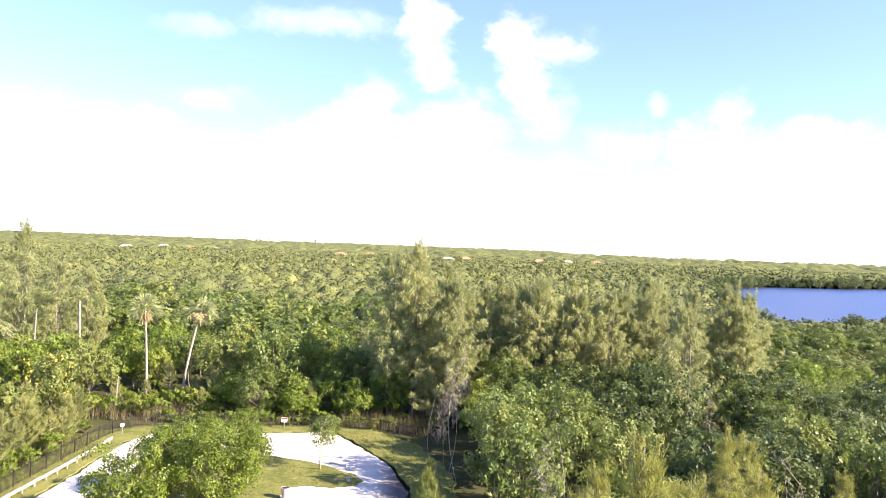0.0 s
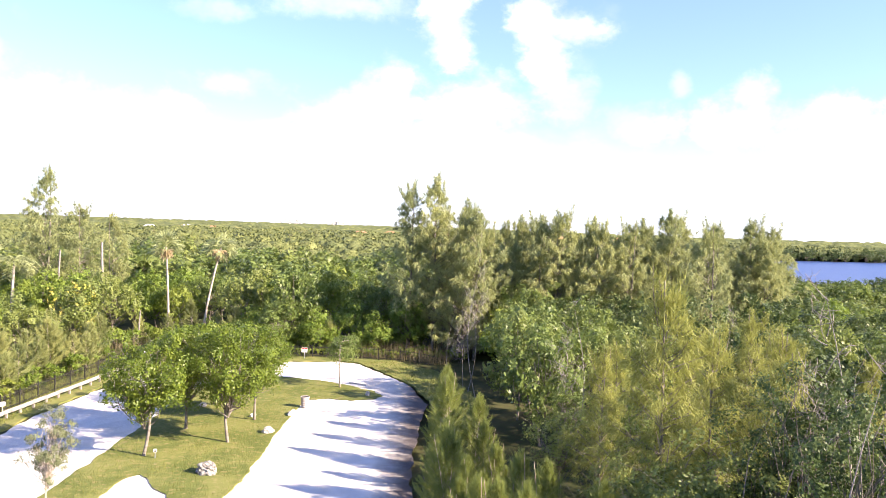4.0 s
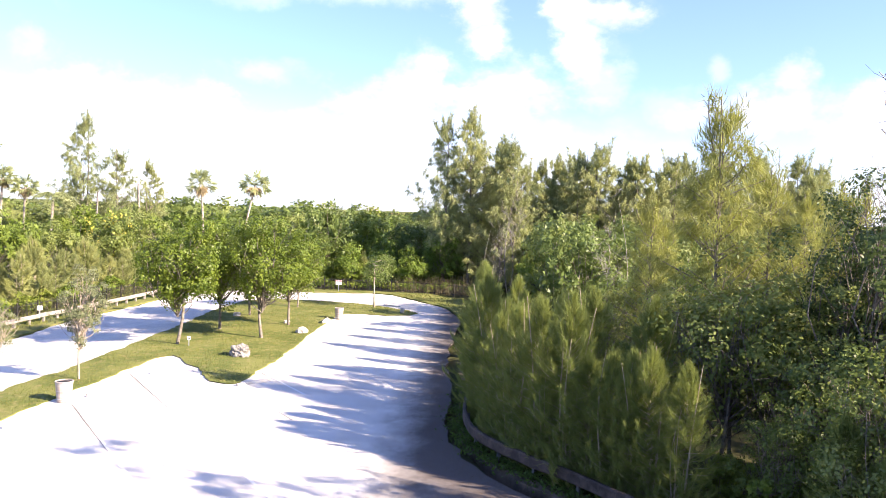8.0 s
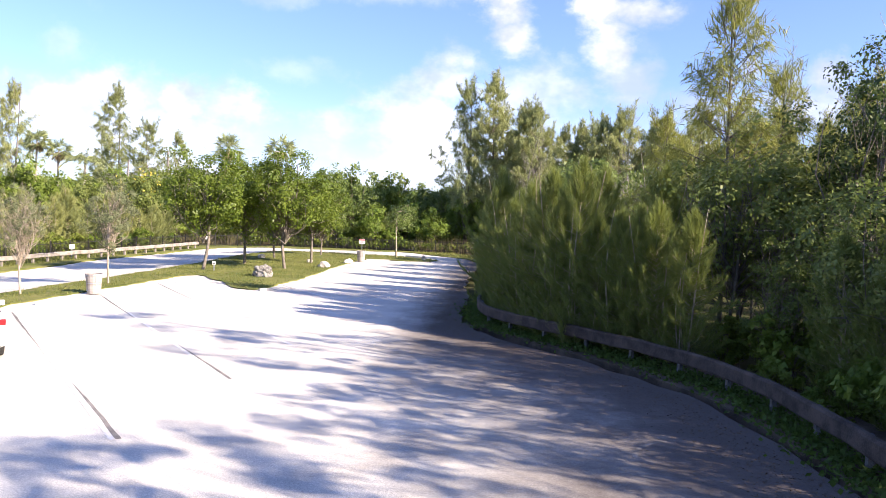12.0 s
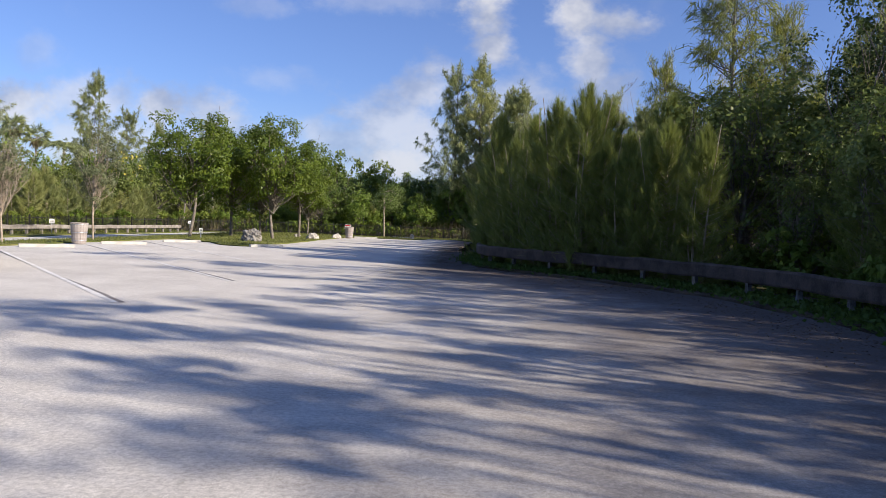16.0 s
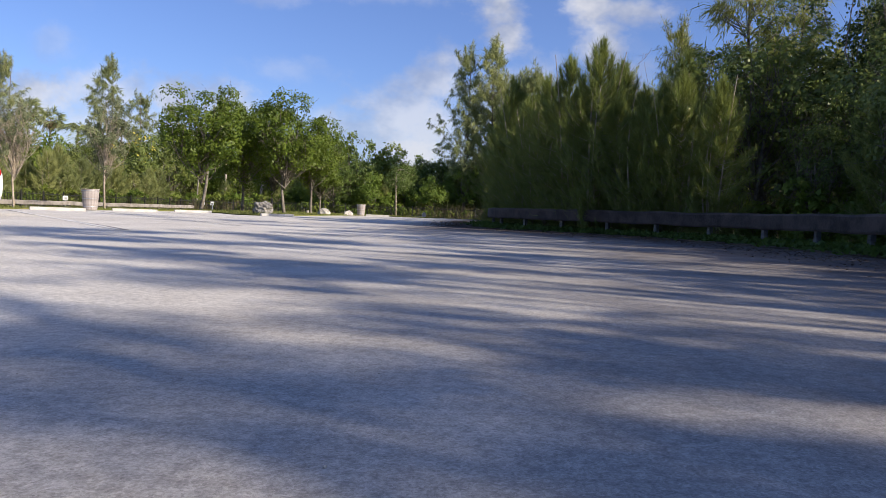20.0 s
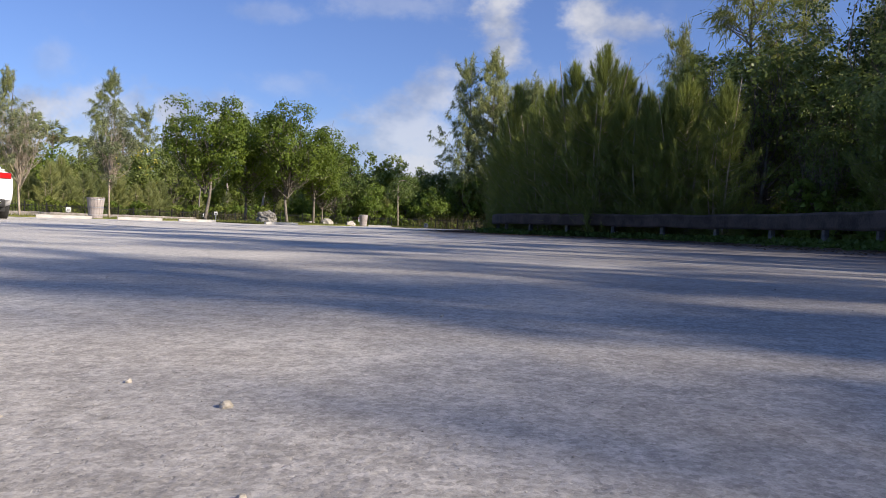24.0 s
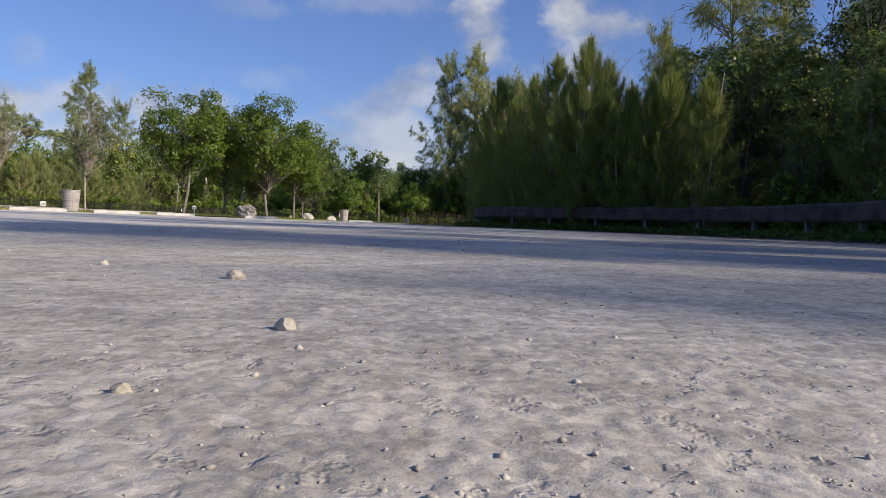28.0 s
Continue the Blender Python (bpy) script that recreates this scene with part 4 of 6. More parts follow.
def build_wood_right():
    rs = rs_(5)
    spots = []
    for _ in range(4000):
        x, y = rs.uniform(3, 62), rs.uniform(16, 92)
        edge = 3.2 + max(0, 40 - y) * 0.28 if y < 40 else 4.0
        if x < edge + 3.0 or (y > 88 - 0.2 * x) or x > 14 + 0.62 * y or ((x - 26.5) / 3.4) ** 2 + ((y - 60) / 7.0) ** 2 < 1:
            continue
        gap = 3.6 if y < 45 else 3.9
        if all((x - a) ** 2 + (y - b) ** 2 > gap ** 2 for a, b in spots):
            spots.append((x, y))
    for n, (x, y) in enumerate(spots):
        h, spin = rs.uniform(0.82, 1.1), rs.uniform(0, 6.28)
        if y < 27 and x > 11:
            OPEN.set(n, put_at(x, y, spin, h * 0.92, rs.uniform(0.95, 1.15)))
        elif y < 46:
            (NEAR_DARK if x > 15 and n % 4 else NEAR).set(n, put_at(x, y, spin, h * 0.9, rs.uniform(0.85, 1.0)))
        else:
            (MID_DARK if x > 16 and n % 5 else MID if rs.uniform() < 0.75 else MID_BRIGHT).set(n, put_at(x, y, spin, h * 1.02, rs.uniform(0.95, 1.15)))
    for n, (x, y, s) in enumerate(((9.0, 26.8, 1.0), (11.8, 29.5, 0.84), (14.4, 28.0, 0.78), (12.6, 34, 0.86), (16.4, 33, 0.8), (10.0, 38, 0.82), (18, 40, 0.8), (22, 46, 0.78), (8.0, 32.5, 0.72), (26, 42, 0.7))):
        GOLD.set(n, put_at(x, y, n * 1.9, s, 1.0))
    for n, (x, y, s) in enumerate(((26.8, 64, 0.9), (11.6, 16.9, 1.22), (13.2, 23.4, 1.4), (17.0, 32.6, 0.95), (8.5, 44, 0.9), (4.2, 62, 0.9), (3.2, 64.5, 0.8), (2.4, 60.5, 0.7), (3.4, 63, 0.75))):
        BARE.set(n, put_at(x, y, n * 1.1, s, 1.0))
    rs = rs_(9)
    LOOSE.set(0, put_at(0.3, 84.2, 0.4, 1.06, 1.0))
    LOOSE.set(1, put_at(-2.6, 84.6, 2.0, 1.02, 1.0))
    row = [(1.2, 86.5, 0.9), (3.6, 82, 0.84)]
    for k in range(30):
        row.append((4 + k * 1.35 + rs.normal() * 1.0, 90 - 0.1 * k + rs.normal() * 6, rs.uniform(0.84, 1.02)))
    for k in range(11):
        row.append((2.5 + k * 3.6 + rs.normal() * 0.6, 83 + rs.uniform(0, 6), rs.uniform(0.62, 0.76)))
    for n, (x, y, s) in enumerate(row):
        TALL.set(n, put_at(x, y, n * 2.3, s, 1.0))


WOOD_MOVE = (1.32, -2.4)
WOOD_MOVE_AHEAD = (1.08, -2.52)


def build_wood_behind():
    """The wood that stands beside and behind the landing place and shades it."""
    rs = rs_(15)
    n = 0
    # Tall thin-leaved trees, whose crowns let the sun through in dapples.
    for row, (gx, tall, gap) in enumerate(((11.2, 0.86, 4.2), (15.6, 1.17, 4.8))):
        for y in np.arange(-24, 17, gap):
            n += 1
            dx, dy = WOOD_MOVE if y < 1.0 else WOOD_MOVE_AHEAD
            AIRY.set(n, put_at(gx + rs.uniform(-0.9, 0.9) + dx, y + row * 1.1 + rs.uniform(-0.7, 0.7) + dy, n * 2.2, tall * rs.uniform(0.9, 1.08), rs.uniform(1.1, 1.32)))
    # A dense stand farther in, out of view, added to keep the wood's edge in shade.
    for k, (x, y, s) in enumerate(((17.5, 9.5, 1.15), (19.5, 13.5, 1.2), (16.8, 13.0, 1.1), (20.8, 9.6, 1.2), (21.5, 16.5, 1.2), (18.4, 17.2, 1.15), (23.8, 12.6, 1.2), (17.2, 21.6, 1.15), (20.4, 20.6, 1.2))):
        NEAR.set(k + 1, put_at(x, y, k * 2.3, s, 1.0))
    # Higher trees that close the view beyond the near bend, and middling ones in front of them.
    for k, (x, y, s) in enumerate(((14.2, 24.4, 1.1), (17.8, 13.6, 1.1), (15.8, 19.4, 0.95), (12.4, 23.0, 1.0))):
        OPEN.set(k, put_at(x, y, k * 1.9, s, 1.0))
    for k, (x, y, s) in enumerate(((8.6, 24.2, 1.05), (7.2, 25.6, 1.05), (9.9, 23.6, 1.08), (11.4, 24.0, 1.1), (13.0, 24.2, 1.12), (14.7, 24.6, 1.15), (9.7, 16.6, 0.8), (10.8, 18.6, 0.86), (11.7, 15.6, 0.86),
                                   (9.9, 14.0, 0.76), (10.7, 12.2, 0.76), (12.3, 13.4, 0.86), (12.8, 17.4, 0.9), (8.7, 19.9, 0.66), (9.9, 20.9, 0.82), (11.5, 21.0, 0.88), (13.4, 20.2, 0.92))):
        NEAR.set(k, put_at(x, y, k * 2.9, s, 1.0))
    for k in range(34):
        SHRUB.set(k, put_at(8.4 + rs.uniform(0, 6.0), 10.0 + rs.uniform(0, 10.0), k * 1.3, rs.uniform(0.8, 1.5), 1.0))
    for k, (x, y, s) in enumerate(((9.0, 17.6, 0.72), (9.9, 15.6, 0.7), (8.9, 14.6, 0.55), (10.4, 17.0, 0.75))):
        HEDGE.set(k + 2, put_at(x, y, k * 1.3, s, 1.05))
    # Low dense growth close behind the rail.
    for k in range(17):
        y = -7 + k * 1.45
        HEDGE.set(k + 1, put_at(9.4 + rs.uniform(-0.4, 0.5), y, k * 1.7, rs.uniform(0.55, 0.72), 1.0))
        NEAR.set(k, put_at(10.6 + rs.uniform(-0.3, 0.5), y + 0.7, k * 2.7, rs.uniform(0.66, 0.78), 1.0))
        if k % 2:
            NEAR.set(k + 2, put_at(12.8 + rs.uniform(-0.3, 0.9), y + 0.2, k * 1.7, rs.uniform(0.52, 0.66), 1.0))
        SHRUB.set(k, put_at(8.9 + rs.uniform(0, 0.6), y + 0.6, k * 1.1, rs.uniform(0.5, 0.85), 1.0))


def build_wood_left():
    rs = rs_(25)
    for n in range(44):
        y = 22 + n * 1.3
        where = put_at(-33.2 - rs.uniform(0, 7), y, rs.uniform(0, 6), rs.uniform(0.6, 0.95))
        if n % 6 == 1:
            NEAR.set(n, where @ Matrix.Scale(0.66, 4))
        else:
            YOUNG.set(n, where)
    for n in range(16):
        YOUNG.set(n + 1, put_at(-33.0 - rs.uniform(0, 3.5), 48 + n * 1.9, rs.uniform(0, 6), rs.uniform(0.75, 1.02)))
    for n in range(34):
        SHRUB.set(n, put_at(-32.2 - rs.uniform(0, 1.8), 22 + n * 1.6, rs.uniform(0, 6), rs.uniform(0.7, 1.3)))
    spots = []
    for _ in range(2600):
        x, y = rs.uniform(-95, -36), rs.uniform(30, 118)
        if x < -12 - 0.85 * y or (y > 80 and x > -24):
            continue
        if all((x - a) ** 2 + (y - b) ** 2 > 4.6 ** 2 for a, b in spots):
            spots.append((x, y))
    for n, (x, y) in enumerate(spots):
        pick = rs.uniform()
        where = put_at(x, y, rs.uniform(0, 6.28), rs.uniform(0.85, 1.1), rs.uniform(0.9, 1.15))
        (YOUNG if pick < 0.6 else MID if pick < 0.75 else MID_BRIGHT).set(n, where)
    for n, (x, y, s) in enumerate(((-54.6, 104, 1.04), (-50.0, 105, 0.84), (-46.8, 108, 0.74), (-57.4, 107, 0.66), (-69.5, 103, 1.03), (-75.5, 104, 1.0), (-81, 100, 0.95))):
        LOOSE.set(n, put_at(x, y, n * 1.3, s, 1.0))


def build_wood_far():
    """The thicket beyond the loop, tree by tree; past it the woods go on as one mass."""
    rs = rs_(35)
    spots = []
    for _ in range(5000):
        y = rs.uniform(80.5, 165)
        x = rs.uniform(-0.62 * y - 10, 0.55 * y + 25)
        if (x < -36 and y < 118) or (x > -4 and y < 84) or (x < -22 and y < 90):
            continue
        gap = 4.3 if y < 100 else 5.2
        if all((x - a) ** 2 + (y - b) ** 2 > gap ** 2 for a, b in spots):
            spots.append((x, y))
    for n, (x, y) in enumerate(spots):
        pick, size = rs.uniform(), rs.uniform(0.9, 1.22)
        wide = 1.0 if y < 110 else 1.15
        if y < 84:
            size *= 0.72
        if x > 0.3 * y:
            size *= 0.66 if y > 105 else 0.8
        where = put_at(x, y, rs.uniform(0, 6.28), size * wide, rs.uniform(0.85, 1.1) / wide)
        (MID_FAR if y > 112 else MID if pick < 0.42 else MID_BRIGHT).set(n, where)
    for n, (x, y, s) in enumerate(((-11.5, 84, 0.78), (-23, 86.5, 0.95), (-4.5, 92, 1.0), (-30, 92, 0.9))):
        YOUNG.set(n, put_at(x, y, n, s, 1.1))
    for n in range(30):
        SHRUB.set(n, put_at(-27 + n * 1.05, 80.2 + rs.uniform(-0.5, 1.2), rs.uniform(0, 6), rs.uniform(0.6, 1.05)))
    # Brush that fills the gap between the fence and the first trees.
    for n in range(46):
        SHRUB.set(n + 1, put_at(-38 + n * 0.82, 84.5 + rs.uniform(-2.5, 3.5), rs.uniform(0, 6), rs.uniform(0.9, 1.7)))
    for n in range(9):
        YOUNG.set(n, put_at(-37 + n * 3.6 + rs.uniform(-1, 1), 84 + rs.uniform(-2, 4), n, rs.uniform(0.5, 0.85)))


def crowns(x, y, gap, seed):
    """The height of a closed canopy of round crowns over the ground points x, y."""
    def toss(i, j, k):
        v = np.sin(i * 127.1 + j * 311.7 + k * 74.7 + seed) * 43758.5453
        return v - np.floor(v)

    i0, j0 = np.floor(x / gap), np.floor(y / gap)
    best = np.zeros_like(x)
    for a in (-1, 0, 1):
        for b in (-1, 0, 1):
            i, j = i0 + a, j0 + b
            cx, cy = (i + 0.15 + 0.7 * toss(i, j, 1)) * gap, (j + 0.15 + 0.7 * toss(i, j, 2)) * gap
            r = gap * (0.55 + 0.35 * toss(i, j, 3))
            d2 = ((x - cx) ** 2 + (y - cy) ** 2) / r ** 2
            best = np.maximum(best, np.sqrt(np.clip(1 - d2, 0, 1)) * (0.55 + 0.6 * toss(i, j, 4)) * r)
    return best


SEA = [(500, 2300), (4600, 900), (4600, 4700), (900, 4700)]


def build_far_woods():
    """Woods to the horizon: one closed canopy of crowns, more finely cut the nearer it is, with leaf sprays on it."""
    rs = rs_(45)
    na, nr = 480, 470
    ang = np.radians(np.linspace(-43, 43, na))
    rad = 142 * (4500 / 142) ** (np.linspace(0, 1, nr) ** 1.25)
    A, Rr = np.meshgrid(ang, rad)
    x, y = np.sin(A) * Rr, np.cos(A) * Rr
    low = np.array([2.4 + 2.2 * noise.noise((a * 0.02, b * 0.02, 3)) for a, b in zip(x.ravel(), y.ravel())]).reshape(x.shape)
    rough = np.array([noise.noise((a * 0.45, b * 0.45, 5)) for a, b in zip(x.ravel(), y.ravel())]).reshape(x.shape)
    far = np.clip((Rr - 500) / 900, 0, 1)
    z = low + crowns(x, y, 5.6, 1) * 1.15 * (1 - far) + crowns(x, y, 19.0, 2) * 0.5 * far + rough * 0.9 * (1 - far)
    z *= 1 + np.clip(Rr - 700, 0, None) / 2600
    shore = np.clip((x / y - 0.26) / 0.1, 0, 1) * np.clip((300 - y) / 60, 0, 1)
    z = z * (1 - 0.62 * shore) - 1.0
    z[0] -= 2.5
    flat = np.column_stack([x.ravel(), y.ravel()])
    dry = ~(inside(flat, LAKE) | inside(flat, SEA)).reshape(x.shape)
    verts = np.stack([x, y, z], -1).reshape(-1, 3)
    i, j = np.meshgrid(np.arange(nr - 1), np.arange(na - 1), indexing="ij")
    ok = dry[:-1, :-1] & dry[1:, :-1] & dry[:-1, 1:] & dry[1:, 1:]
    faces = np.stack([i * na + j, i * na + j + 1, (i + 1) * na + j + 1, (i + 1) * na + j], -1)[ok]
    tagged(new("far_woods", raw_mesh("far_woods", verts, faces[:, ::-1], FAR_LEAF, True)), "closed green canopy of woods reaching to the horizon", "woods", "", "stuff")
    # Loose sprays that break the outline of the nearer crowns.
    n = 170000
    pick = rs.randint(0, 300 * na, n)
    at = verts[pick] + rs.normal(size=(n, 3)) * [0.7, 0.7, 0.4]
    at = at[dry.ravel()[pick]]
    size = np.clip(np.hypot(at[:, 0], at[:, 1]) / 340, 0.42, 1.9)
    v, f = strands(rs, at, rs.normal(size=at.shape) * [1, 1, 0.5] + [0, 0, 0.6], size * 1.2, (size * 0.8)[:, None])
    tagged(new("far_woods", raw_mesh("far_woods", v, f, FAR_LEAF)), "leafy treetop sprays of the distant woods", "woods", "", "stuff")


build_island()
build_hedge()
build_wood_right()
build_wood_behind()
build_wood_left()
build_wood_far()
build_far_woods()

# ---- built things ----


def beam_along(points, low, high, thick, seg=0.25, wobble=0.0):
    """A rounded beam that follows points on the ground; its top edge sags a little between posts."""
    pts = np.asarray(points, float)
    way = np.gradient(pts, axis=0)
    way /= np.linalg.norm(way, axis=1)[:, None]
    side = np.stack([way[:, 1], -way[:, 0]], 1)
    h, t = (high - low) / 2, thick / 2
    ring = [(-0.7, -1), (0.7, -1), (1, -0.75), (1, 0.7), (0.62, 1), (-0.62, 1), (-1, 0.7), (-1, -0.75)]
    verts = []
    for i, (p, s) in enumerate(zip(pts, side)):
        mid = (low + high) / 2 + wobble * noise.noise((p[0], p[1], 2)) + dip(p[0], p[1])
        for a, b in ring:
            verts.append((p[0] + s[0] * a * t, p[1] + s[1] * a * t, mid + b * h))
    n = len(ring)
    faces = [(i * n + j, i * n + (j + 1) % n, (i + 1) * n + (j + 1) % n, (i + 1) * n + j) for i in range(len(pts) - 1) for j in range(n)]
    me = bpy.data.meshes.new("beam")
    me.from_pydata(verts, [], faces + [tuple(range(n))[::-1], tuple(range((len(pts) - 1) * n, len(pts) * n))])
    bm = bmesh.new()
    bm.from_mesh(me)
    bpy.data.meshes.remove(me)
    bmesh.ops.recalc_face_normals(bm, faces=bm.faces)
    return bm


def resample(points, step):
    pts = np.asarray(points, float)
    run = np.r_[0, np.cumsum(np.hypot(*np.diff(pts, axis=0).T))]
    # Round the corners before walking along the line.
    fine = np.linspace(0, run[-1], 400)
    x, y = np.interp(fine, run, pts[:, 0]), np.interp(fine, run, pts[:, 1])
    k = np.ones(15) / 15
    x = np.r_[x[:7], np.convolve(x, k, "valid"), x[-7:]]
    y = np.r_[y[:7], np.convolve(y, k, "valid"), y[-7:]]
    run = np.r_[0, np.cumsum(np.hypot(np.diff(x), np.diff(y)))]
    at = np.arange(0, run[-1], step)
    return np.stack([np.interp(at, run, x), np.interp(at, run, y)], 1)


def rail(line, low, high, thick, timber, post_make, label, span=3.0, post_every=1.55):
    root = thing("guard_rail", label, "guard rail")
    pts = resample(line, 0.2)
    n = int(span / 0.2)
    for i in range(0, len(pts) - 2, n):
        piece = pts[i:i + n + 1]
        if len(piece) < 3:
            continue
        part("beam", beam_along(piece[: len(piece) - 0], low, high, thick, wobble=0.03), timber, root)
    every = int(post_every / 0.2)
    for i in range(3, len(pts) - 1, every):
        a = pts[min(i + 1, len(pts) - 1)] - pts[i - 1]
        turn = math.atan2(a[1], a[0])
        post_make(root, pts[i], turn)
    return root


POST_MESHES = {}


def shared(name, make, mat):
    if name not in POST_MESHES:
        bm = make()
        me = bpy.data.meshes.new(name)
        bm.to_mesh(me)
        bm.free()
        me.materials.append(mat)
        POST_MESHES[name] = me
    return POST_MESHES[name]


def steel_post(root, p, turn):
    def make():
        bm = fresh()
        box(bm, -0.05, 0.05, -0.01, 0.0, -0.1, 0.655)
        box(bm, -0.05, -0.04, 0.0, 0.09, -0.1, 0.655)
        box(bm, 0.04, 0.05, 0.0, 0.09, -0.1, 0.655)
        return bm

    ob = hang("post", shared("post", make, STEEL_DULL), root, "dull weathered steel post")
    ob.matrix_basis = Matrix.Translation((p[0], p[1], 0)) @ Matrix.Rotation(turn, 4, "Z") @ Matrix.Translation((0, 0.09, 0))


def timber_post(root, p, turn):
    ob = hang("post", shared("timber_post", lambda: box(fresh(), -0.08, 0.08, -0.07, 0.07, -0.1, 0.64, 0.015), TIMBER_PALE), root, "squat bleached timber post")
    ob.matrix_basis = Matrix.Translation((p[0], p[1], dip(p[0], p[1]))) @ Matrix.Rotation(turn, 4, "Z") @ Matrix.Translation((0, 0.13, 0))


rail([(0.75, 36), (0.55, 33), (0.35, 30.5), (0.3, 28.3), (0.6, 26.2), (1.35, 24.8), (2.7, 23.0), (3.65, 22.0), (4.7, 20.5), (5.65, 19.0), (6.4, 17.2), (6.75, 15.2), (6.85, 12.8), (6.9, 10), (7.0, 4), (7.0, -12)],
     0.35, 0.70, 0.15, TIMBER, steel_post, "weathered grey-brown timber guard rail on steel posts, bending round the lot", 4.2, 1.9)
rail([(-29.6, 16), (-29.7, 30), (-29.7, 44), (-29.75, 48), (-29.55, 53), (-29.2, 58), (-28.9, 62), (-28.7, 66.5), (-28.55, 71.5)],
     0.40, 0.68, 0.11, TIMBER_PALE, timber_post, "bleached grey timber guard rail on short posts along the loop road", 3.4, 1.7)


def build_fence():
    """Black iron picket fence behind the rail and round the far end of the loop."""
    root = thing("iron_fence_panel", "black iron picket fence panel at the wood's edge", "fence", "fence panels")
    wide = 2.4
    for z in (0.22, 1.12):
        hang("rail", shared("fence_rail", lambda: box(fresh(), 0, wide, -0.016, 0.016, -0.018, 0.018), IRON), root).matrix_basis = Matrix.Translation((0, 0, z))
    hang("post", shared("fence_post", lambda: box(fresh(), -0.035, 0.035, -0.035, 0.035, -0.1, 1.36, 0.006), IRON), root)
    for i in range(1, 16):
        hang("picket", shared("picket", lambda: box(fresh(), -0.01, 0.01, -0.01, 0.01, 0.08, 1.28), IRON), root).matrix_basis = Matrix.Translation((i * wide / 16, 0, 0))
    line = resample([(-31.2, 34), (-31.1, 48), (-30.9, 56), (-30.5, 66), (-30.2, 74), (-28.8, 77.6), (-25, 78.6), (-14, 79.0), (-8, 79.2), (-2, 78.0), (2, 74)], wide)
    first = True
    for a, b in zip(line, line[1:]):
        turn = math.atan2(b[1] - a[1], b[0] - a[0])
        m = Matrix.Translation((a[0], a[1], 0.02 + dip(a[0], a[1]))) @ Matrix.Rotation(turn, 4, "Z")
        if first:
            root.matrix_basis, first = m, False
        else:
            copy_thing(root, m)


build_fence()


def litter_bin(x, y, turn, label):
    root = thing("litter_bin", label, "trash can", "slatted litter bins", "", pose(x, y, 0.0, 0, 0, turn))
    n = 18
    for i in range(n):
        a = 2 * math.pi * i / n

        def slat():
            bm = fresh()
            box(bm, -0.052, 0.052, -0.011, 0.011, 0.03, 0.84, 0.004)
            for v in bm.verts:
                v.co.x *= 0.82 + 0.22 * v.co.z / 0.84
            return bm

        ob = hang("slat", shared("bin_slat", slat, BIN_WOOD), root)
        ob.matrix_basis = Matrix.Rotation(a, 4, "Z") @ Matrix.Translation((0, 0.245, 0)) @ Matrix.Rotation(-0.092, 4, "X")
    for z, r in ((0.16, 0.272), (0.48, 0.302), (0.80, 0.333)):
        v, f = tube([(r * math.cos(t), r * math.sin(t), z) for t in np.linspace(0, 2 * math.pi, 33)], np.full(33, 0.012), 6)
        hang("hoop", raw_mesh("hoop", v, f, GALV, True), root, "steel hoop")
    bm = fresh()
    bmesh.ops.create_cone(bm, cap_ends=True, segments=24, radius1=0.225, radius2=0.295, depth=0.8)
    bmesh.ops.translate(bm, vec=(0, 0, 0.43), verts=bm.verts)
    part("liner", bm, CAR_BLACK, root, "dark inner liner", True)
    v, f = tube([(0.335 * math.cos(t), 0.335 * math.sin(t), 0.86) for t in np.linspace(0, 2 * math.pi, 33)], np.full(33, 0.02), 6)
    hang("rim", raw_mesh("rim", v, f, BIN_WOOD, True), root)
    return root


litter_bin(-15.95, 29.75, 10, "tapered slatted litter bin at the edge of the grass island")
litter_bin(-9.3, 55.8, 40, "weathered slatted litter bin near the island's tip")


def wheel_stop(x, y, turn, length=1.83):
    root = thing("wheel_stop", "pale concrete wheel stop at the head of a stall", "wheel stop", "wheel stops", "", pose(x, y, dip(x, y), 0, 0, turn))

    def make():
        bm = box(fresh(), -0.915, 0.915, -0.075, 0.075, -0.01, 0.12, 0.018)
        for v in bm.verts:
            if v.co.z > 0.06:
                v.co.y *= 0.72
        return bm

    hang("bar", shared("stop_bar", make, CONCRETE), root)
    for s in (-0.62, 0.62):
        ob = hang("pin", shared("stop_pin", lambda: bmesh_cyl(0.012, 0.012, 0.02, 8), GALV), root, "steel pin head")
        ob.matrix_basis = Matrix.Translation((s, 0, 0.125))
    return root


def bmesh_cyl(r0, r1, depth, seg, z=0.0):
    bm = fresh()
    bmesh.ops.create_cone(bm, cap_ends=True, segments=seg, radius1=r0, radius2=r1, depth=depth)
    bmesh.ops.translate(bm, vec=(0, 0, z), verts=bm.verts)
    return bm


for sx, sy, st in ((-15.35, 26.5, 38), (-14.8, 31.25, 39), (-14.15, 35.9, 41), (-9.5, 34.3, 52), (-8.35, 58.0, 4), (-6.2, 64.9, -30), (-15.6, 21.0, 38)):
    wheel_stop(sx, sy, st)


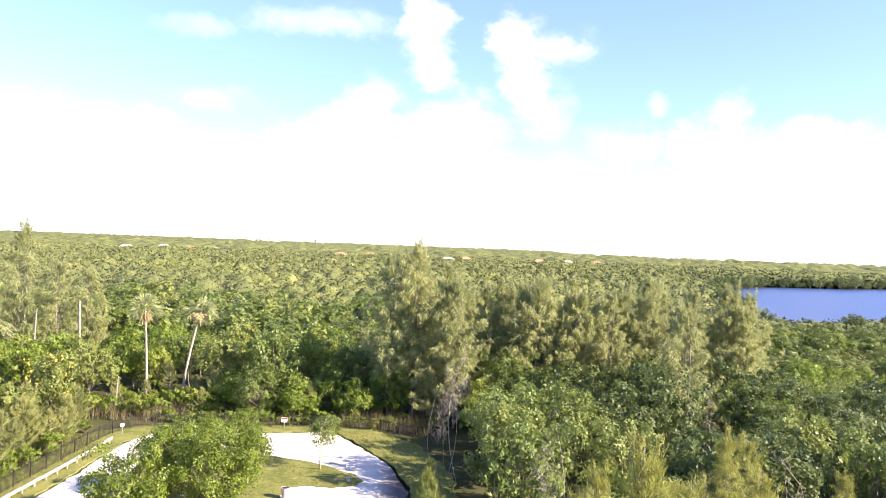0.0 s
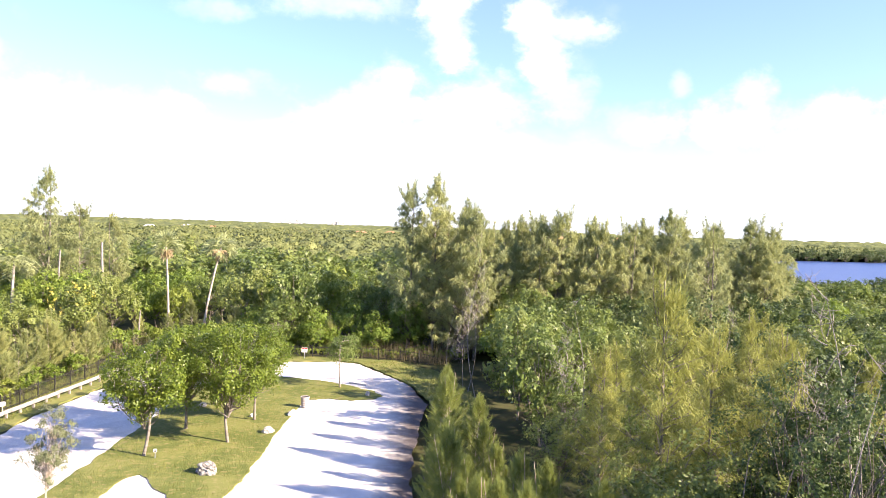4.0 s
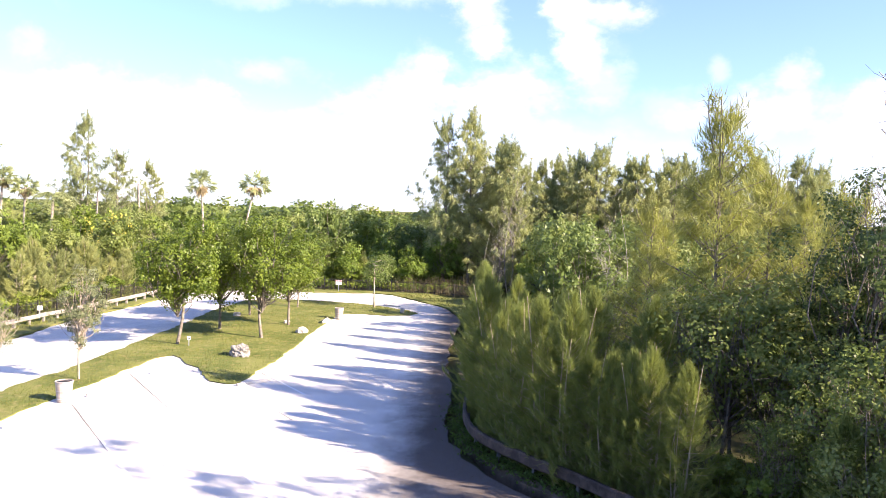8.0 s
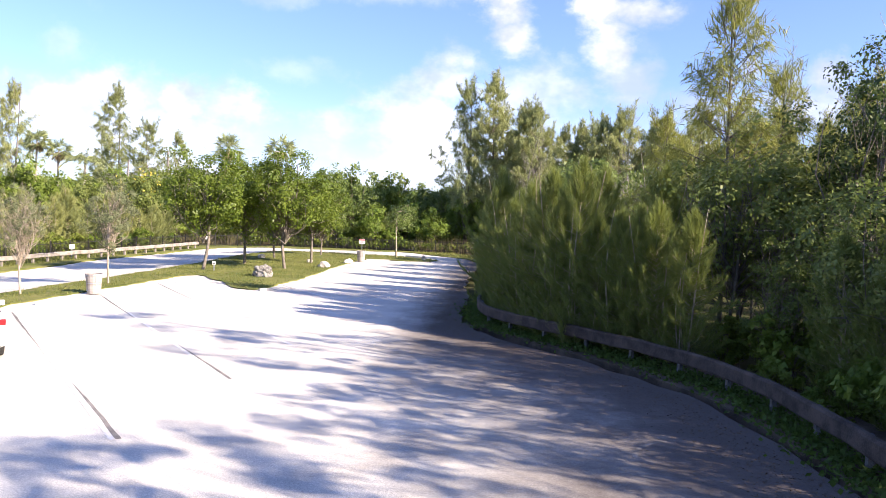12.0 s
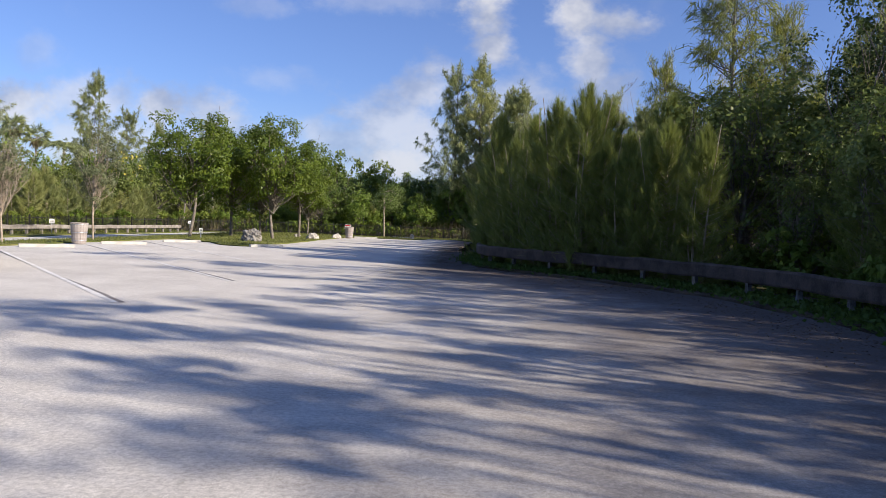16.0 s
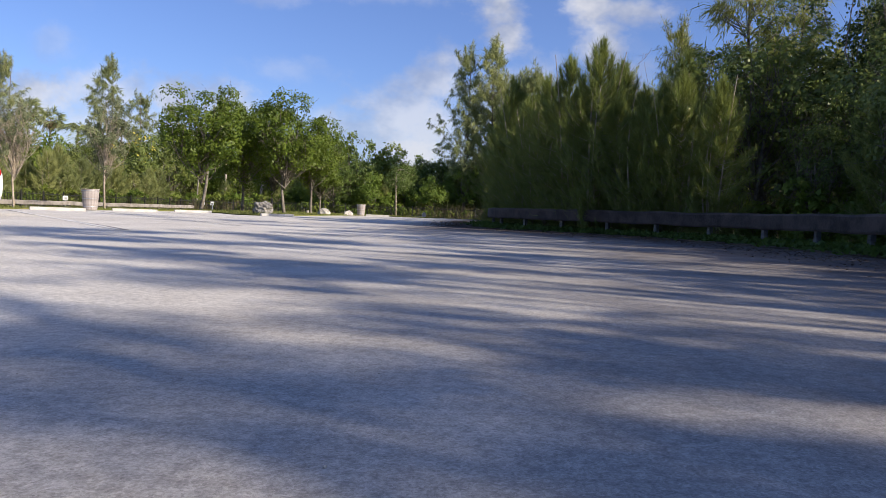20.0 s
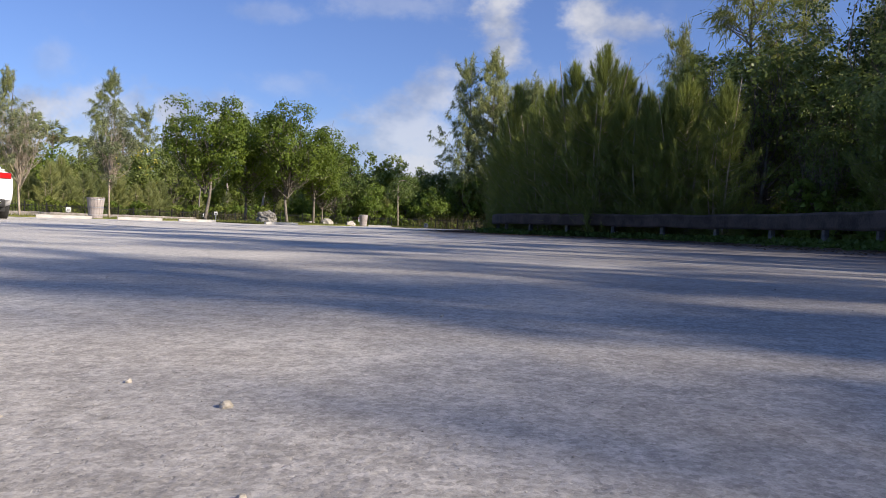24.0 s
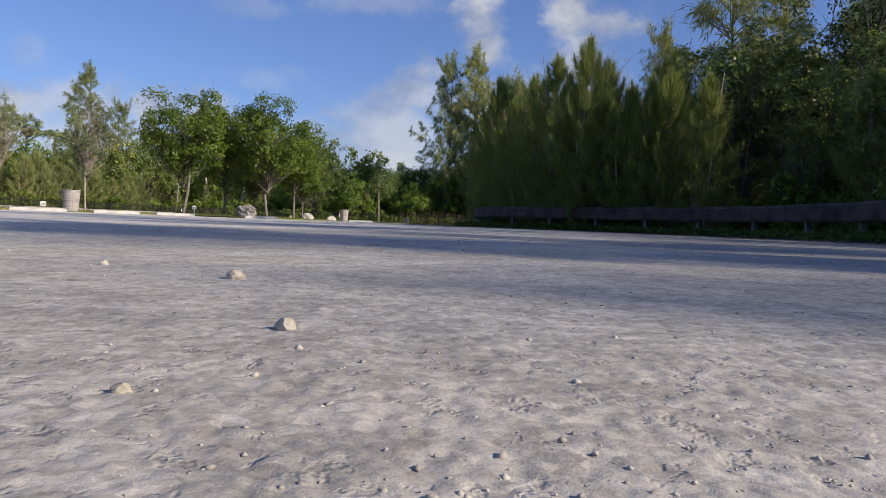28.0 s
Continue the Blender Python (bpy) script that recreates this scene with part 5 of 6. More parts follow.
def boulder(name, x, y, size, mat, label, seed, z=0.0, turn=0.0, sub=3):
    rs = rs_(seed)
    bm = fresh()
    bmesh.ops.create_icosphere(bm, subdivisions=sub, radius=0.5)
    for v in bm.verts:
        d = v.co.normalized()
        k = 1 + 0.35 * noise.noise(d * 1.6 + Vector((seed, 0, 0))) + 0.16 * noise.noise(d * 4 + Vector((0, seed, 0))) + 0.07 * noise.noise(d * 9)
        v.co = Vector((d.x * size[0], d.y * size[1], d.z * size[2])) * 0.5 * k
        v.co.z = max(v.co.z, -0.28 * size[2])
    low = min(v.co.z for v in bm.verts)
    bmesh.ops.translate(bm, vec=(0, 0, -low - 0.03 * size[2]), verts=bm.verts)
    ob = part(name, bm, mat, None, "", False)
    ob.matrix_basis = pose(x, y, z, 0, 0, turn)
    return tagged(ob, label, "rock")


boulder("boulder", -12.05, 40.3, (1.3, 0.85, 0.85), ROCK, "large pitted grey limestone boulder on the grass", 3, 0.04, -20, 4)
boulder("boulder", -10.5, 48.6, (0.75, 0.55, 0.55), ROCK_PALE, "small pale limestone boulder at the grass edge", 8, 0.04, 30)
boulder("boulder", -9.85, 53.6, (1.1, 0.45, 0.45), ROCK_PALE, "long pale limestone block at the grass edge", 11, 0.02, 70)
boulder("boulder", -4.9, 60.3, (0.35, 0.3, 0.55), ROCK_PALE, "upright yellowish stone at the island's tip", 14, 0.04, 0)
boulder("boulder", -16.9, 55.2, (0.6, 0.45, 0.4), ROCK_PALE, "pale stone under the shade trees", 17, 0.04, 10)
boulder("boulder", -12.5, 52.6, (0.5, 0.4, 0.3), ROCK_PALE, "pale stone under the shade trees", 19, 0.04, 50)


def notice(x, y, z, wide, high, turn, label, red=False, post=True):
    root = thing("notice_sign", label, "sign", "", "", pose(x, y, dip(x, y), 0, 0, turn))
    part("board", box(fresh(), -wide / 2, wide / 2, -0.01, 0.01, z - high / 2, z + high / 2, 0.004), SIGN_WHITE, root)
    if red:
        part("red_band", box(fresh(), -wide / 2 + 0.02, wide / 2 - 0.02, -0.014, -0.0105, z + high * 0.18, z + high * 0.42), SIGN_RED, root)
    for k in range(3):
        part("text_bar", box(fresh(), -wide * (0.36 - 0.05 * k), wide * 0.36, -0.014, -0.0105, z - high * (0.28 - 0.16 * k) - 0.012, z - high * (0.28 - 0.16 * k) + 0.012), SIGN_INK, root)
    if post:
        part("post", box(fresh(), -0.03, 0.03, 0.011, 0.05, -0.05, z + high / 2), GALV, root)


notice(-13.3, 78.2, 0.95, 0.62, 0.5, 0, "small white and red notice on a post by the far fence", True)
notice(-30.3, 52.3, 0.92, 0.34, 0.32, 30, "small blank-looking white notice behind the timber rail")
notice(-28.9, 74.6, 0.95, 0.36, 0.3, 20, "small white notice at the corner of the fence")
notice(-15.75, 42.6, 0.5, 0.2, 0.2, 10, "small white notice on a low stake by a shade tree")


def fan_palm(x, y, high, lean, seed, label, crown=1.0):
    rs = rs_(seed)
    root = thing("fan_palm", label, "palm", "fan palms", "", Matrix.Translation((x, y, -0.42)))
    t = np.linspace(0, 1, 12)
    top = np.array([lean, 0.0, high])
    pts = np.stack([lean * t ** 1.5, 0 * t, high * t - 0.1], 1)
    hang("trunk", raw_mesh("trunk", *tube(pts, 0.155 - 0.05 * t + 0.08 * np.exp(-t * 12), 9), PALM_BARK, True), root)

    def fronds(n, low, high_, droop, reach):
        at, grow, L = [], [], []
        stems = []
        for k in range(n):
            a, e = rs.uniform(0, 6.283), rs.uniform(low, high_)
            way = np.array([math.cos(a) * math.cos(e), math.sin(a) * math.cos(e), math.sin(e)])
            hub = top + way * reach * rs.uniform(0.8, 1.1)
            hub[2] -= droop * 0.3
            stems.append(tube([top, (top + hub) / 2 + [0, 0, 0.08], hub], [0.025, 0.02, 0.012], 4))
            side = np.cross(way, [0, 0, 1])
            side /= np.linalg.norm(side)
            lift = np.cross(side, way)
            tip = rs.uniform(-1.1, 1.1)
            side, lift = side * math.cos(tip) + lift * math.sin(tip), lift * math.cos(tip) - side * math.sin(tip)
            for q in np.linspace(-1.5, 1.5, 17):
                g = way * math.cos(q) + side * math.sin(q) + lift * rs.normal() * 0.08 - np.array([0, 0, droop * abs(q) * 0.35])
                at.append(hub)
                grow.append(g)
                L.append(1.0 * (1 - 0.12 * abs(q)))
        return join(stems), leaf_quads(rs, np.array(at), np.array(grow), np.array(L) * crown, 0.10)

    s, l = fronds(30, -0.65, 1.35, 0.35, 0.95 * crown)
    hang("stalk_tuft", raw_mesh("stalk_tuft", *s, PALM_LEAF), root)
    hang("crown", raw_mesh("crown", *l, PALM_LEAF), root)
    s, l = fronds(14, -1.5, -1.05, 0.0, 0.45 * crown)
    hang("dead_skirt", raw_mesh("dead_skirt", *l, PALM_DEAD), root, "hanging skirt of dead straw-coloured fronds")


fan_palm(-31.6, 88.8, 11.4, -0.5, 1, "tall fan palm with a straw-coloured skirt of dead fronds", 1.2)
fan_palm(-27.2, 87.8, 11.5, 2.0, 2, "leaning fan palm with a straw-coloured skirt of dead fronds", 1.2)
fan_palm(-55.2, 86, 11.4, 0.4, 3, "fan palm standing among the trees", 1.05)
fan_palm(-52.6, 86.5, 10.4, 0.2, 4, "fan palm standing among the trees", 1.05)


def feather_palm(x, y, high, seed):
    rs = rs_(seed)
    root = thing("feather_palm", "feather-leaved palm with arching fronds among the trees", "palm", "feather palms", "", Matrix.Translation((x, y, -0.42)))
    t = np.linspace(0, 1, 9)
    hang("trunk", raw_mesh("trunk", *tube(np.stack([0.3 * t * t, 0 * t, high * t - 0.1], 1), 0.2 - 0.06 * t, 8), PALM_BARK, True), root)
    at, grow, ribs = [], [], []
    top = np.array([0.3, 0, high])
    for k in range(18):
        a, e = rs.uniform(0, 6.283), rs.uniform(0.1, 1.2)
        out = np.array([math.cos(a), math.sin(a), 0])
        side = np.array([-math.sin(a), math.cos(a), 0])
        s = np.linspace(0, 1, 22)
        curve = top + out * (2.9 * s * math.cos(e * 0.7))[:, None] + np.array([0, 0, 1]) * (2.6 * s * math.sin(e) - 2.3 * s ** 2)[:, None]
        ribs.append(tube(curve, 0.03 * (1 - s) + 0.006, 4))
        for sgn in (-1, 1):
            at.append(curve[2:])
            grow.append(side * sgn + out * 0.5 - np.array([0, 0, 0.45]) + rs.normal(size=(20, 3)) * 0.1)
    hang("rib_tuft", raw_mesh("rib_tuft", *join(ribs), PALM_LEAF), root)
    hang("crown", raw_mesh("crown", *leaf_quads(rs, np.concatenate(at), np.concatenate(grow), 0.75, 0.09), PALM_LEAF), root)


feather_palm(-49.0, 86, 9.2, 5)
feather_palm(-62, 80, 6.5, 6)


def snag(x, y, high, radius, lean, seed, label):
    rs = rs_(seed)
    root = thing("dead_trunk", label, "dead tree", "dead trunks", "", Matrix.Translation((x, y, -0.42)))
    t = np.linspace(0, 1, 10)
    pts = np.stack([lean * t, 0.1 * np.sin(t * 5), high * t - 0.1], 1)
    hang("trunk", raw_mesh("trunk", *tube(pts, radius * (1 - 0.45 * t), 8), BARK_DEAD, True), root)


snag(-43.0, 96.4, 11.5, 0.26, -0.2, 1, "tall bleached branchless dead trunk")
snag(-49.5, 97, 10.2, 0.18, 0.6, 2, "slender bleached dead trunk among the trees")
snag(-33.5, 84, 4.2, 0.12, 0.4, 3, "short bleached dead trunk in the reeds")


def build_brush():
    rs = rs_(71)
    patch_of_blades("reeds", [(-38, 80), (-28, 80.2), (-23, 80.6), (-23, 85.5), (-38, 87)], 1700, 1.6, 0.05, REED, "dry brown reeds beyond the fence", 12, z=-0.02, lean=0.16)
    patch_of_blades("reeds", [(-8, 80), (2, 77), (4, 84), (-6, 86)], 1500, 1.8, 0.04, REED, "dry stalks at the foot of the tall casuarinas", 14, z=-0.1, lean=0.2)
    # Weeds under the near guard rail.
    line = resample([(0.9, 36), (0.7, 33), (0.55, 30), (0.5, 28.3), (0.85, 26.2), (1.6, 24.9), (2.9, 23.2), (3.9, 22.1), (4.8, 20.6), (5.7, 19.1), (6.5, 17.3), (6.85, 15.2), (6.95, 12.8), (7.0, 6)], 0.02)
    p = line[rs.randint(0, len(line), 12000)] + rs.normal(size=(12000, 2)) * [0.36, 0.30] - [0.12, 0.08]
    at = np.column_stack([p, rs.uniform(0.0, 0.12, len(p))])
    v, f = leaf_quads(rs, at, rs.normal(size=(len(p), 3)) * [1, 1, 0.6] + [0, 0, 0.7], 0.12, 0.08, 1.0)
    tagged(new("weeds", raw_mesh("weeds", v, f, WEED)), "low leafy weeds under the guard rail", "weeds", "", "stuff")
    # Fallen leaves and needles drifted along the outer bend.
    line = resample([(-0.7, 44), (-0.7, 34), (-0.6, 28), (0.1, 25), (1.4, 22.8), (2.8, 21.0), (4.0, 19.2), (4.8, 17.6), (5.4, 15.9), (5.8, 14.0), (6.05, 11), (6.1, 3)], 0.02)
    p = line[rs.randint(0, len(line), 9000)] + np.abs(rs.normal(size=(9000, 1))) * [[-0.75, -0.4]] + rs.normal(size=(9000, 2)) * 0.2
    at = np.column_stack([p, np.full(len(p), 0.006)])
    v, f = leaf_quads(rs, at, rs.normal(size=(len(p), 3)) * [1, 1, 0.12], 0.055, 0.022, 3.0)
    tagged(new("leaf_litter", raw_mesh("leaf_litter", v, f, LITTER)), "brown fallen leaves and needles drifted along the paving's edge", "leaf litter", "", "stuff")
    # A flowering shrub with yellow blossom, and a pale one by the rail.
    tree = plant("flowering_tree", *broadleaf(rs_(301), 8.6, 5.5, 3200, 0.3, 0.1, 14, 0.08, 0.03, 2), BARK, LEAF, "leafy tree dotted with yellow blossom", "tree", "")
    wood, bloom = broadleaf(rs_(301), 8.75, 5.7, 330, 0.32, 0.1, 14, 0.08, 0.03, 2)
    hang("blossom", raw_mesh("blossom", *bloom, LEAF_YELLOW), tree, "yellow blossom")
    tree.matrix_basis = put_at(-37, 76.5, 0.4)


build_brush()


def stones(name, spots, sizes, mat, label, seed, flat=0.7):
    """Many small angular stones as one mesh."""
    rs = rs_(seed)
    base = np.array([(1, 0, 0), (-1, 0, 0), (0, 1, 0), (0, -1, 0), (0, 0, 1), (0, 0, -1)], float)
    tri = np.array([(0, 2, 4), (2, 1, 4), (1, 3, 4), (3, 0, 4), (2, 0, 5), (1, 2, 5), (3, 1, 5), (0, 3, 5)])
    n = len(spots)
    shape = base[None] * rs.uniform(0.55, 1.2, (n, 6, 1)) + rs.normal(size=(n, 6, 3)) * 0.14
    shape[:, :, 2] *= flat
    a = rs.uniform(0, 6.283, n)
    c, s = np.cos(a)[:, None], np.sin(a)[:, None]
    x, y = shape[:, :, 0] * c - shape[:, :, 1] * s, shape[:, :, 0] * s + shape[:, :, 1] * c
    v = np.stack([x, y, shape[:, :, 2]], -1) * sizes[:, None, None] + spots[:, None]
    f = (tri[None] + 6 * np.arange(n)[:, None, None]).reshape(-1, 3)
    return tagged(new(name, raw_mesh(name, v.reshape(-1, 3), f, mat)), label, "gravel", "", "stuff")


def build_relief():
    """The paving's worn crust where the flight ends: chips standing proud, small pits between them."""
    rings, spokes = 330, 300
    r = 0.09 * (2.2 / 0.09) ** np.linspace(0, 1, rings)
    a = np.linspace(-1.0, 1.0, spokes)
    R, A = np.meshgrid(r, a, indexing="ij")
    x, y = np.sin(A) * R, 0.5 + np.cos(A) * R
    edge = np.clip(np.minimum.reduce([(2.2 - R) / 0.5, (R - 0.09) / 0.02, (1.0 - np.abs(A)) / 0.08]), 0, 1)
    z = np.empty(x.size)
    for i, (u, v) in enumerate(zip(x.ravel(), y.ravel())):
        chip = noise.noise((u * 210, v * 210, 1)) + 0.6 * noise.noise((u * 430, v * 430, 4))
        pit = max(0.0, noise.noise((u * 190, v * 190, 9)) - 0.28)
        z[i] = 0.0022 + 0.00075 * chip - 0.0013 * pit + 0.0004 * noise.noise((u * 30, v * 30, 2))
    z = (z.reshape(x.shape) + 0.003) * edge - 0.003
    i, j = np.meshgrid(np.arange(rings - 1), np.arange(spokes - 1), indexing="ij")
    faces = np.stack([i * spokes + j, (i + 1) * spokes + j, (i + 1) * spokes + j + 1, i * spokes + j + 1], -1).reshape(-1, 4)[:, ::-1]
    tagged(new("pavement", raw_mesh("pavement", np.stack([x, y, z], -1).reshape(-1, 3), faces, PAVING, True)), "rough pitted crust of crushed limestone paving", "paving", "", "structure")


build_relief()


def build_gravel():
    rs = rs_(81)
    # Bound aggregate round the landing place, finer the nearer it lies.
    n = 2200
    d = 0.10 + 2.9 * rs.uniform(size=n) ** 1.7
    a = rs.uniform(-0.62, 0.62, n)
    p = np.column_stack([np.sin(a) * d, 0.6 + np.cos(a) * d, np.zeros(n)])
    size = (0.0005 + 0.0017 * rs.uniform(size=n) ** 4) * (0.7 + 0.45 * d)
    p[:, 2] = 0.0022 + size * rs.uniform(-0.55, 0.1, n)
    stones("gravel", p, size, GRAVEL, "fine pale and dark aggregate bound in the paving", 82)
    n = 1500
    p = np.column_stack([rs.uniform(-14, 5, n), rs.uniform(1.5, 24, n), np.zeros(n)])
    stones("gravel", p, 0.002 + 0.007 * rs.uniform(size=n) ** 5, GRAVEL, "loose stones scattered over the paving", 83)
    for x, y, r, m, lab in ((-1.6, 33, 0.55, 220, "broken paving rubble in a pothole"), (-2.2, 12.5, 0.5, 130, "scrape of loose gravel on the paving")):
        q = rs.normal(size=(m, 2)) * [r, r * 0.45]
        stones("gravel", np.column_stack([q + [x, y], np.full(m, 0.004)]), 0.004 + 0.014 * rs.uniform(size=m) ** 3, GRAVEL, lab, 84 + m)
    for x, y, s, seed in ((-0.160, 1.052, 0.0095, 1), (-0.280, 1.125, 0.0065, 2), (-0.078, 0.850, 0.0075, 3), (-0.090, 0.752, 0.0042, 4), (-0.315, 0.99, 0.004, 5), (-0.02, 1.74, 0.007, 6)):
        ob = boulder("pebble", x, y, (s * 1.25, s, s * 0.95), PEBBLE, "small chipped limestone pebble lying on the paving", 20 + seed, 0.0012, 40 * seed, 2)
        tagged(ob, "", "pebble", "loose pebbles")


build_gravel()

# ---- the parked car ----


def loft(bm, rings):
    rows = [[bm.verts.new(p) for p in ring] for ring in rings]
    for a, b in zip(rows, rows[1:]):
        n = len(a)
        for j in range(n):
            bm.faces.new((a[j], a[(j + 1) % n], b[(j + 1) % n], b[j]))
    bm.faces.new(rows[0][::-1])
    bm.faces.new(rows[-1])
    bmesh.ops.recalc_face_normals(bm, faces=bm.faces)
    return bm


def build_car():
    """A white four-door sedan; y runs forward from the rear bumper."""
    turn = 39
    car = thing("sedan_car", "white four-door sedan parked nose-in on the stall", "car", "", "", pose(-11.38, 15.98, 0.0, 0, 0, turn))

    def ring(y, low, top, sill, belt, crown=0.03):
        half = [(0.0, low), (sill * 0.8, low), (sill * 0.97, low + 0.08), (sill, low + 0.2), (belt, top * 0.62), (belt * 0.985, top * 0.84), (belt * 0.93, top * 0.96), (belt * 0.72, top + crown * 0.6), (0.0, top + crown)]
        return [(x, y, z) for x, z in half] + [(-x, y, z) for x, z in half[-2:0:-1]]

    body = [(0.0, 0.44, 0.98, 0.86, 0.87), (0.06, 0.36, 1.075, 0.90, 0.91), (0.25, 0.30, 1.09, 0.92, 0.935), (0.7, 0.25, 1.075, 0.94, 0.95), (1.4, 0.22, 1.06, 0.95, 0.955), (2.4, 0.22, 1.02, 0.95, 0.95),
            (3.3, 0.22, 1.0, 0.95, 0.945), (4.0, 0.23, 0.95, 0.94, 0.94), (4.6, 0.25, 0.88, 0.92, 0.92), (4.9, 0.28, 0.80, 0.88, 0.88), (5.05, 0.36, 0.70, 0.80, 0.80)]
    part("body", loft(fresh(), [ring(*b) for b in body]), CAR_PAINT, car, "glossy white painted body", True)
    cab = []
    for y, top, wide_low, wide_top in ((0.56, 1.09, 0.78, 0.74), (1.05, 1.30, 0.81, 0.68), (1.5, 1.425, 0.83, 0.64), (2.2, 1.47, 0.84, 0.62), (2.9, 1.44, 0.84, 0.61), (3.4, 1.24, 0.84, 0.65), (3.75, 1.03, 0.83, 0.76)):
        half = [(0, 0.9), (wide_low, 0.9), (wide_low, 1.03), (wide_top + 0.05, top - 0.06), (wide_top - 0.04, top - 0.012), (0, top + 0.012)]
        cab.append([(x, y, z) for x, z in half] + [(-x, y, z) for x, z in half[-2:0:-1]])
    part("roof", loft(fresh(), cab), CAR_PAINT, car, "", True)

    def panel(name, corners, mat, thick, label="", parent=car):
        bm = fresh()
        a = [bm.verts.new(c) for c in corners]
        bm.faces.new(a)
        bm.normal_update()
        face = bm.faces[:][0] if bm.faces.ensure_lookup_table() is None else None
        nrm = face.normal.copy()
        out = bmesh.ops.extrude_face_region(bm, geom=[face])
        moved = [v for v in out["geom"] if isinstance(v, bmesh.types.BMVert)]
        bmesh.ops.translate(bm, vec=nrm * thick, verts=moved)
        bmesh.ops.recalc_face_normals(bm, faces=bm.faces)
        return part(name, bm, mat, parent, label)

    bm = fresh()
    grid = []
    for y, z, half in ((0.60, 1.128, 0.72), (0.82, 1.225, 0.70), (1.05, 1.322, 0.67), (1.25, 1.382, 0.64), (1.43, 1.424, 0.61)):
        grid.append([bm.verts.new((u * half, y, z - 0.022 * u * u)) for u in np.linspace(-1, 1, 9)])
    for a, b in zip(grid, grid[1:]):
        for k in range(8):
            bm.faces.new((a[k], a[k + 1], b[k + 1], b[k]))
    bm.normal_update()
    low = bmesh.ops.extrude_face_region(bm, geom=bm.faces[:])
    bmesh.ops.translate(bm, vec=(0, 0.012, -0.03), verts=[v for v in low["geom"] if isinstance(v, bmesh.types.BMVert)])
    bmesh.ops.recalc_face_normals(bm, faces=bm.faces)
    part("rear_window", bm, CAR_GLASS, car, "dark tinted rear window", True)
    panel("windscreen", [(0.72, 3.68, 1.08), (-0.72, 3.68, 1.08), (-0.56, 2.95, 1.44), (0.56, 2.95, 1.44)], CAR_GLASS, 0.03, "tinted windscreen")
    for s in (-1, 1):
        for y0, y1, t0, t1 in ((1.15, 2.0, 1.28, 1.40), (2.08, 3.1, 1.40, 1.36)):
            c = [(s * 0.842, y0, 1.06), (s * 0.842, y1, 1.06), (s * 0.70, y1, t1), (s * 0.70, y0, t0)]
            panel("side_window", c if s < 0 else c[::-1], CAR_GLASS, -0.018 if s < 0 else -0.018, "tinted side window")
        part("mirror", box(fresh(), s * 0.98 - 0.1, s * 0.98 + 0.1, 3.05, 3.16, 1.0, 1.14, 0.03), CAR_PAINT, car)
    part("spoiler", box(fresh(), -0.74, 0.74, 0.02, 0.26, 1.085, 1.118, 0.014), CAR_PAINT, car)
    part("brake_light", box(fresh(), -0.13, 0.13, 0.10, 0.14, 1.1185, 1.130, 0.004), CAR_LIGHT_DARK, car)
    # The lamp bar across the tail.
    bar = part("tail_light", box(fresh(), -0.875, 0.875, -0.012, 0.06, 0.90, 1.045, 0.02), CAR_LIGHT_DARK, car, "full-width dark red tail lamp bar")
    for s in (-1, 1):
        part("lens", box(fresh(), min(s * 0.50, s * 0.865), max(s * 0.50, s * 0.865), -0.026, -0.0125, 0.915, 1.03, 0.005), CAR_LIGHT, bar, "bright red lens")
        part("reflector", box(fresh(), min(s * 0.46, s * 0.62), max(s * 0.46, s * 0.62), -0.034, -0.0265, 0.955, 0.995, 0.003), SIGN_WHITE, bar, "small white dash on the tail lamp bar")
    part("bumper", box(fresh(), -0.885, 0.885, -0.05, 0.30, 0.42, 0.72, 0.05), CAR_PAINT, car)
    recess = part("plate_recess", box(fresh(), -0.27, 0.27, -0.058, -0.0515, 0.70, 0.885, 0.002), CAR_PAINT, car)
    # A thin black strip paints in the shade under the recess's upper edge.
    part("recess_lip", box(fresh(), -0.27, 0.27, -0.064, -0.0585, 0.872, 0.886), CAR_BLACK, car, "black strip painted in as shade under the plate recess edge")
    plate = part("number_plate", box(fresh(), -0.155, 0.155, -0.070, -0.0585, 0.72, 0.87, 0.003), SIGN_WHITE, car, "pale number plate with illegible bars")
    for k in range(5):
        part("plate_bar", box(fresh(), -0.12 + 0.05 * k, -0.085 + 0.05 * k, -0.074, -0.0705, 0.765, 0.825), SIGN_INK, plate)
    part("diffuser", box(fresh(), -0.76, 0.76, -0.056, 0.26, 0.27, 0.45, 0.035), CAR_BLACK, car, "black lower bumper insert")
    for s in (-1, 1):
        tip = part("exhaust_tip", box(fresh(), s * 0.58 - 0.10, s * 0.58 + 0.10, -0.065, 0.1, 0.33, 0.405, 0.015), CHROME, car, "chrome rectangular exhaust tip")
        part("bore", box(fresh(), s * 0.58 - 0.075, s * 0.58 + 0.075, -0.069, -0.0655, 0.346, 0.39, 0.001), CAR_BLACK, tip)
    part("underbody", box(fresh(), -0.78, 0.78, 0.25, 4.75, 0.17, 0.30), CAR_BLACK, car)
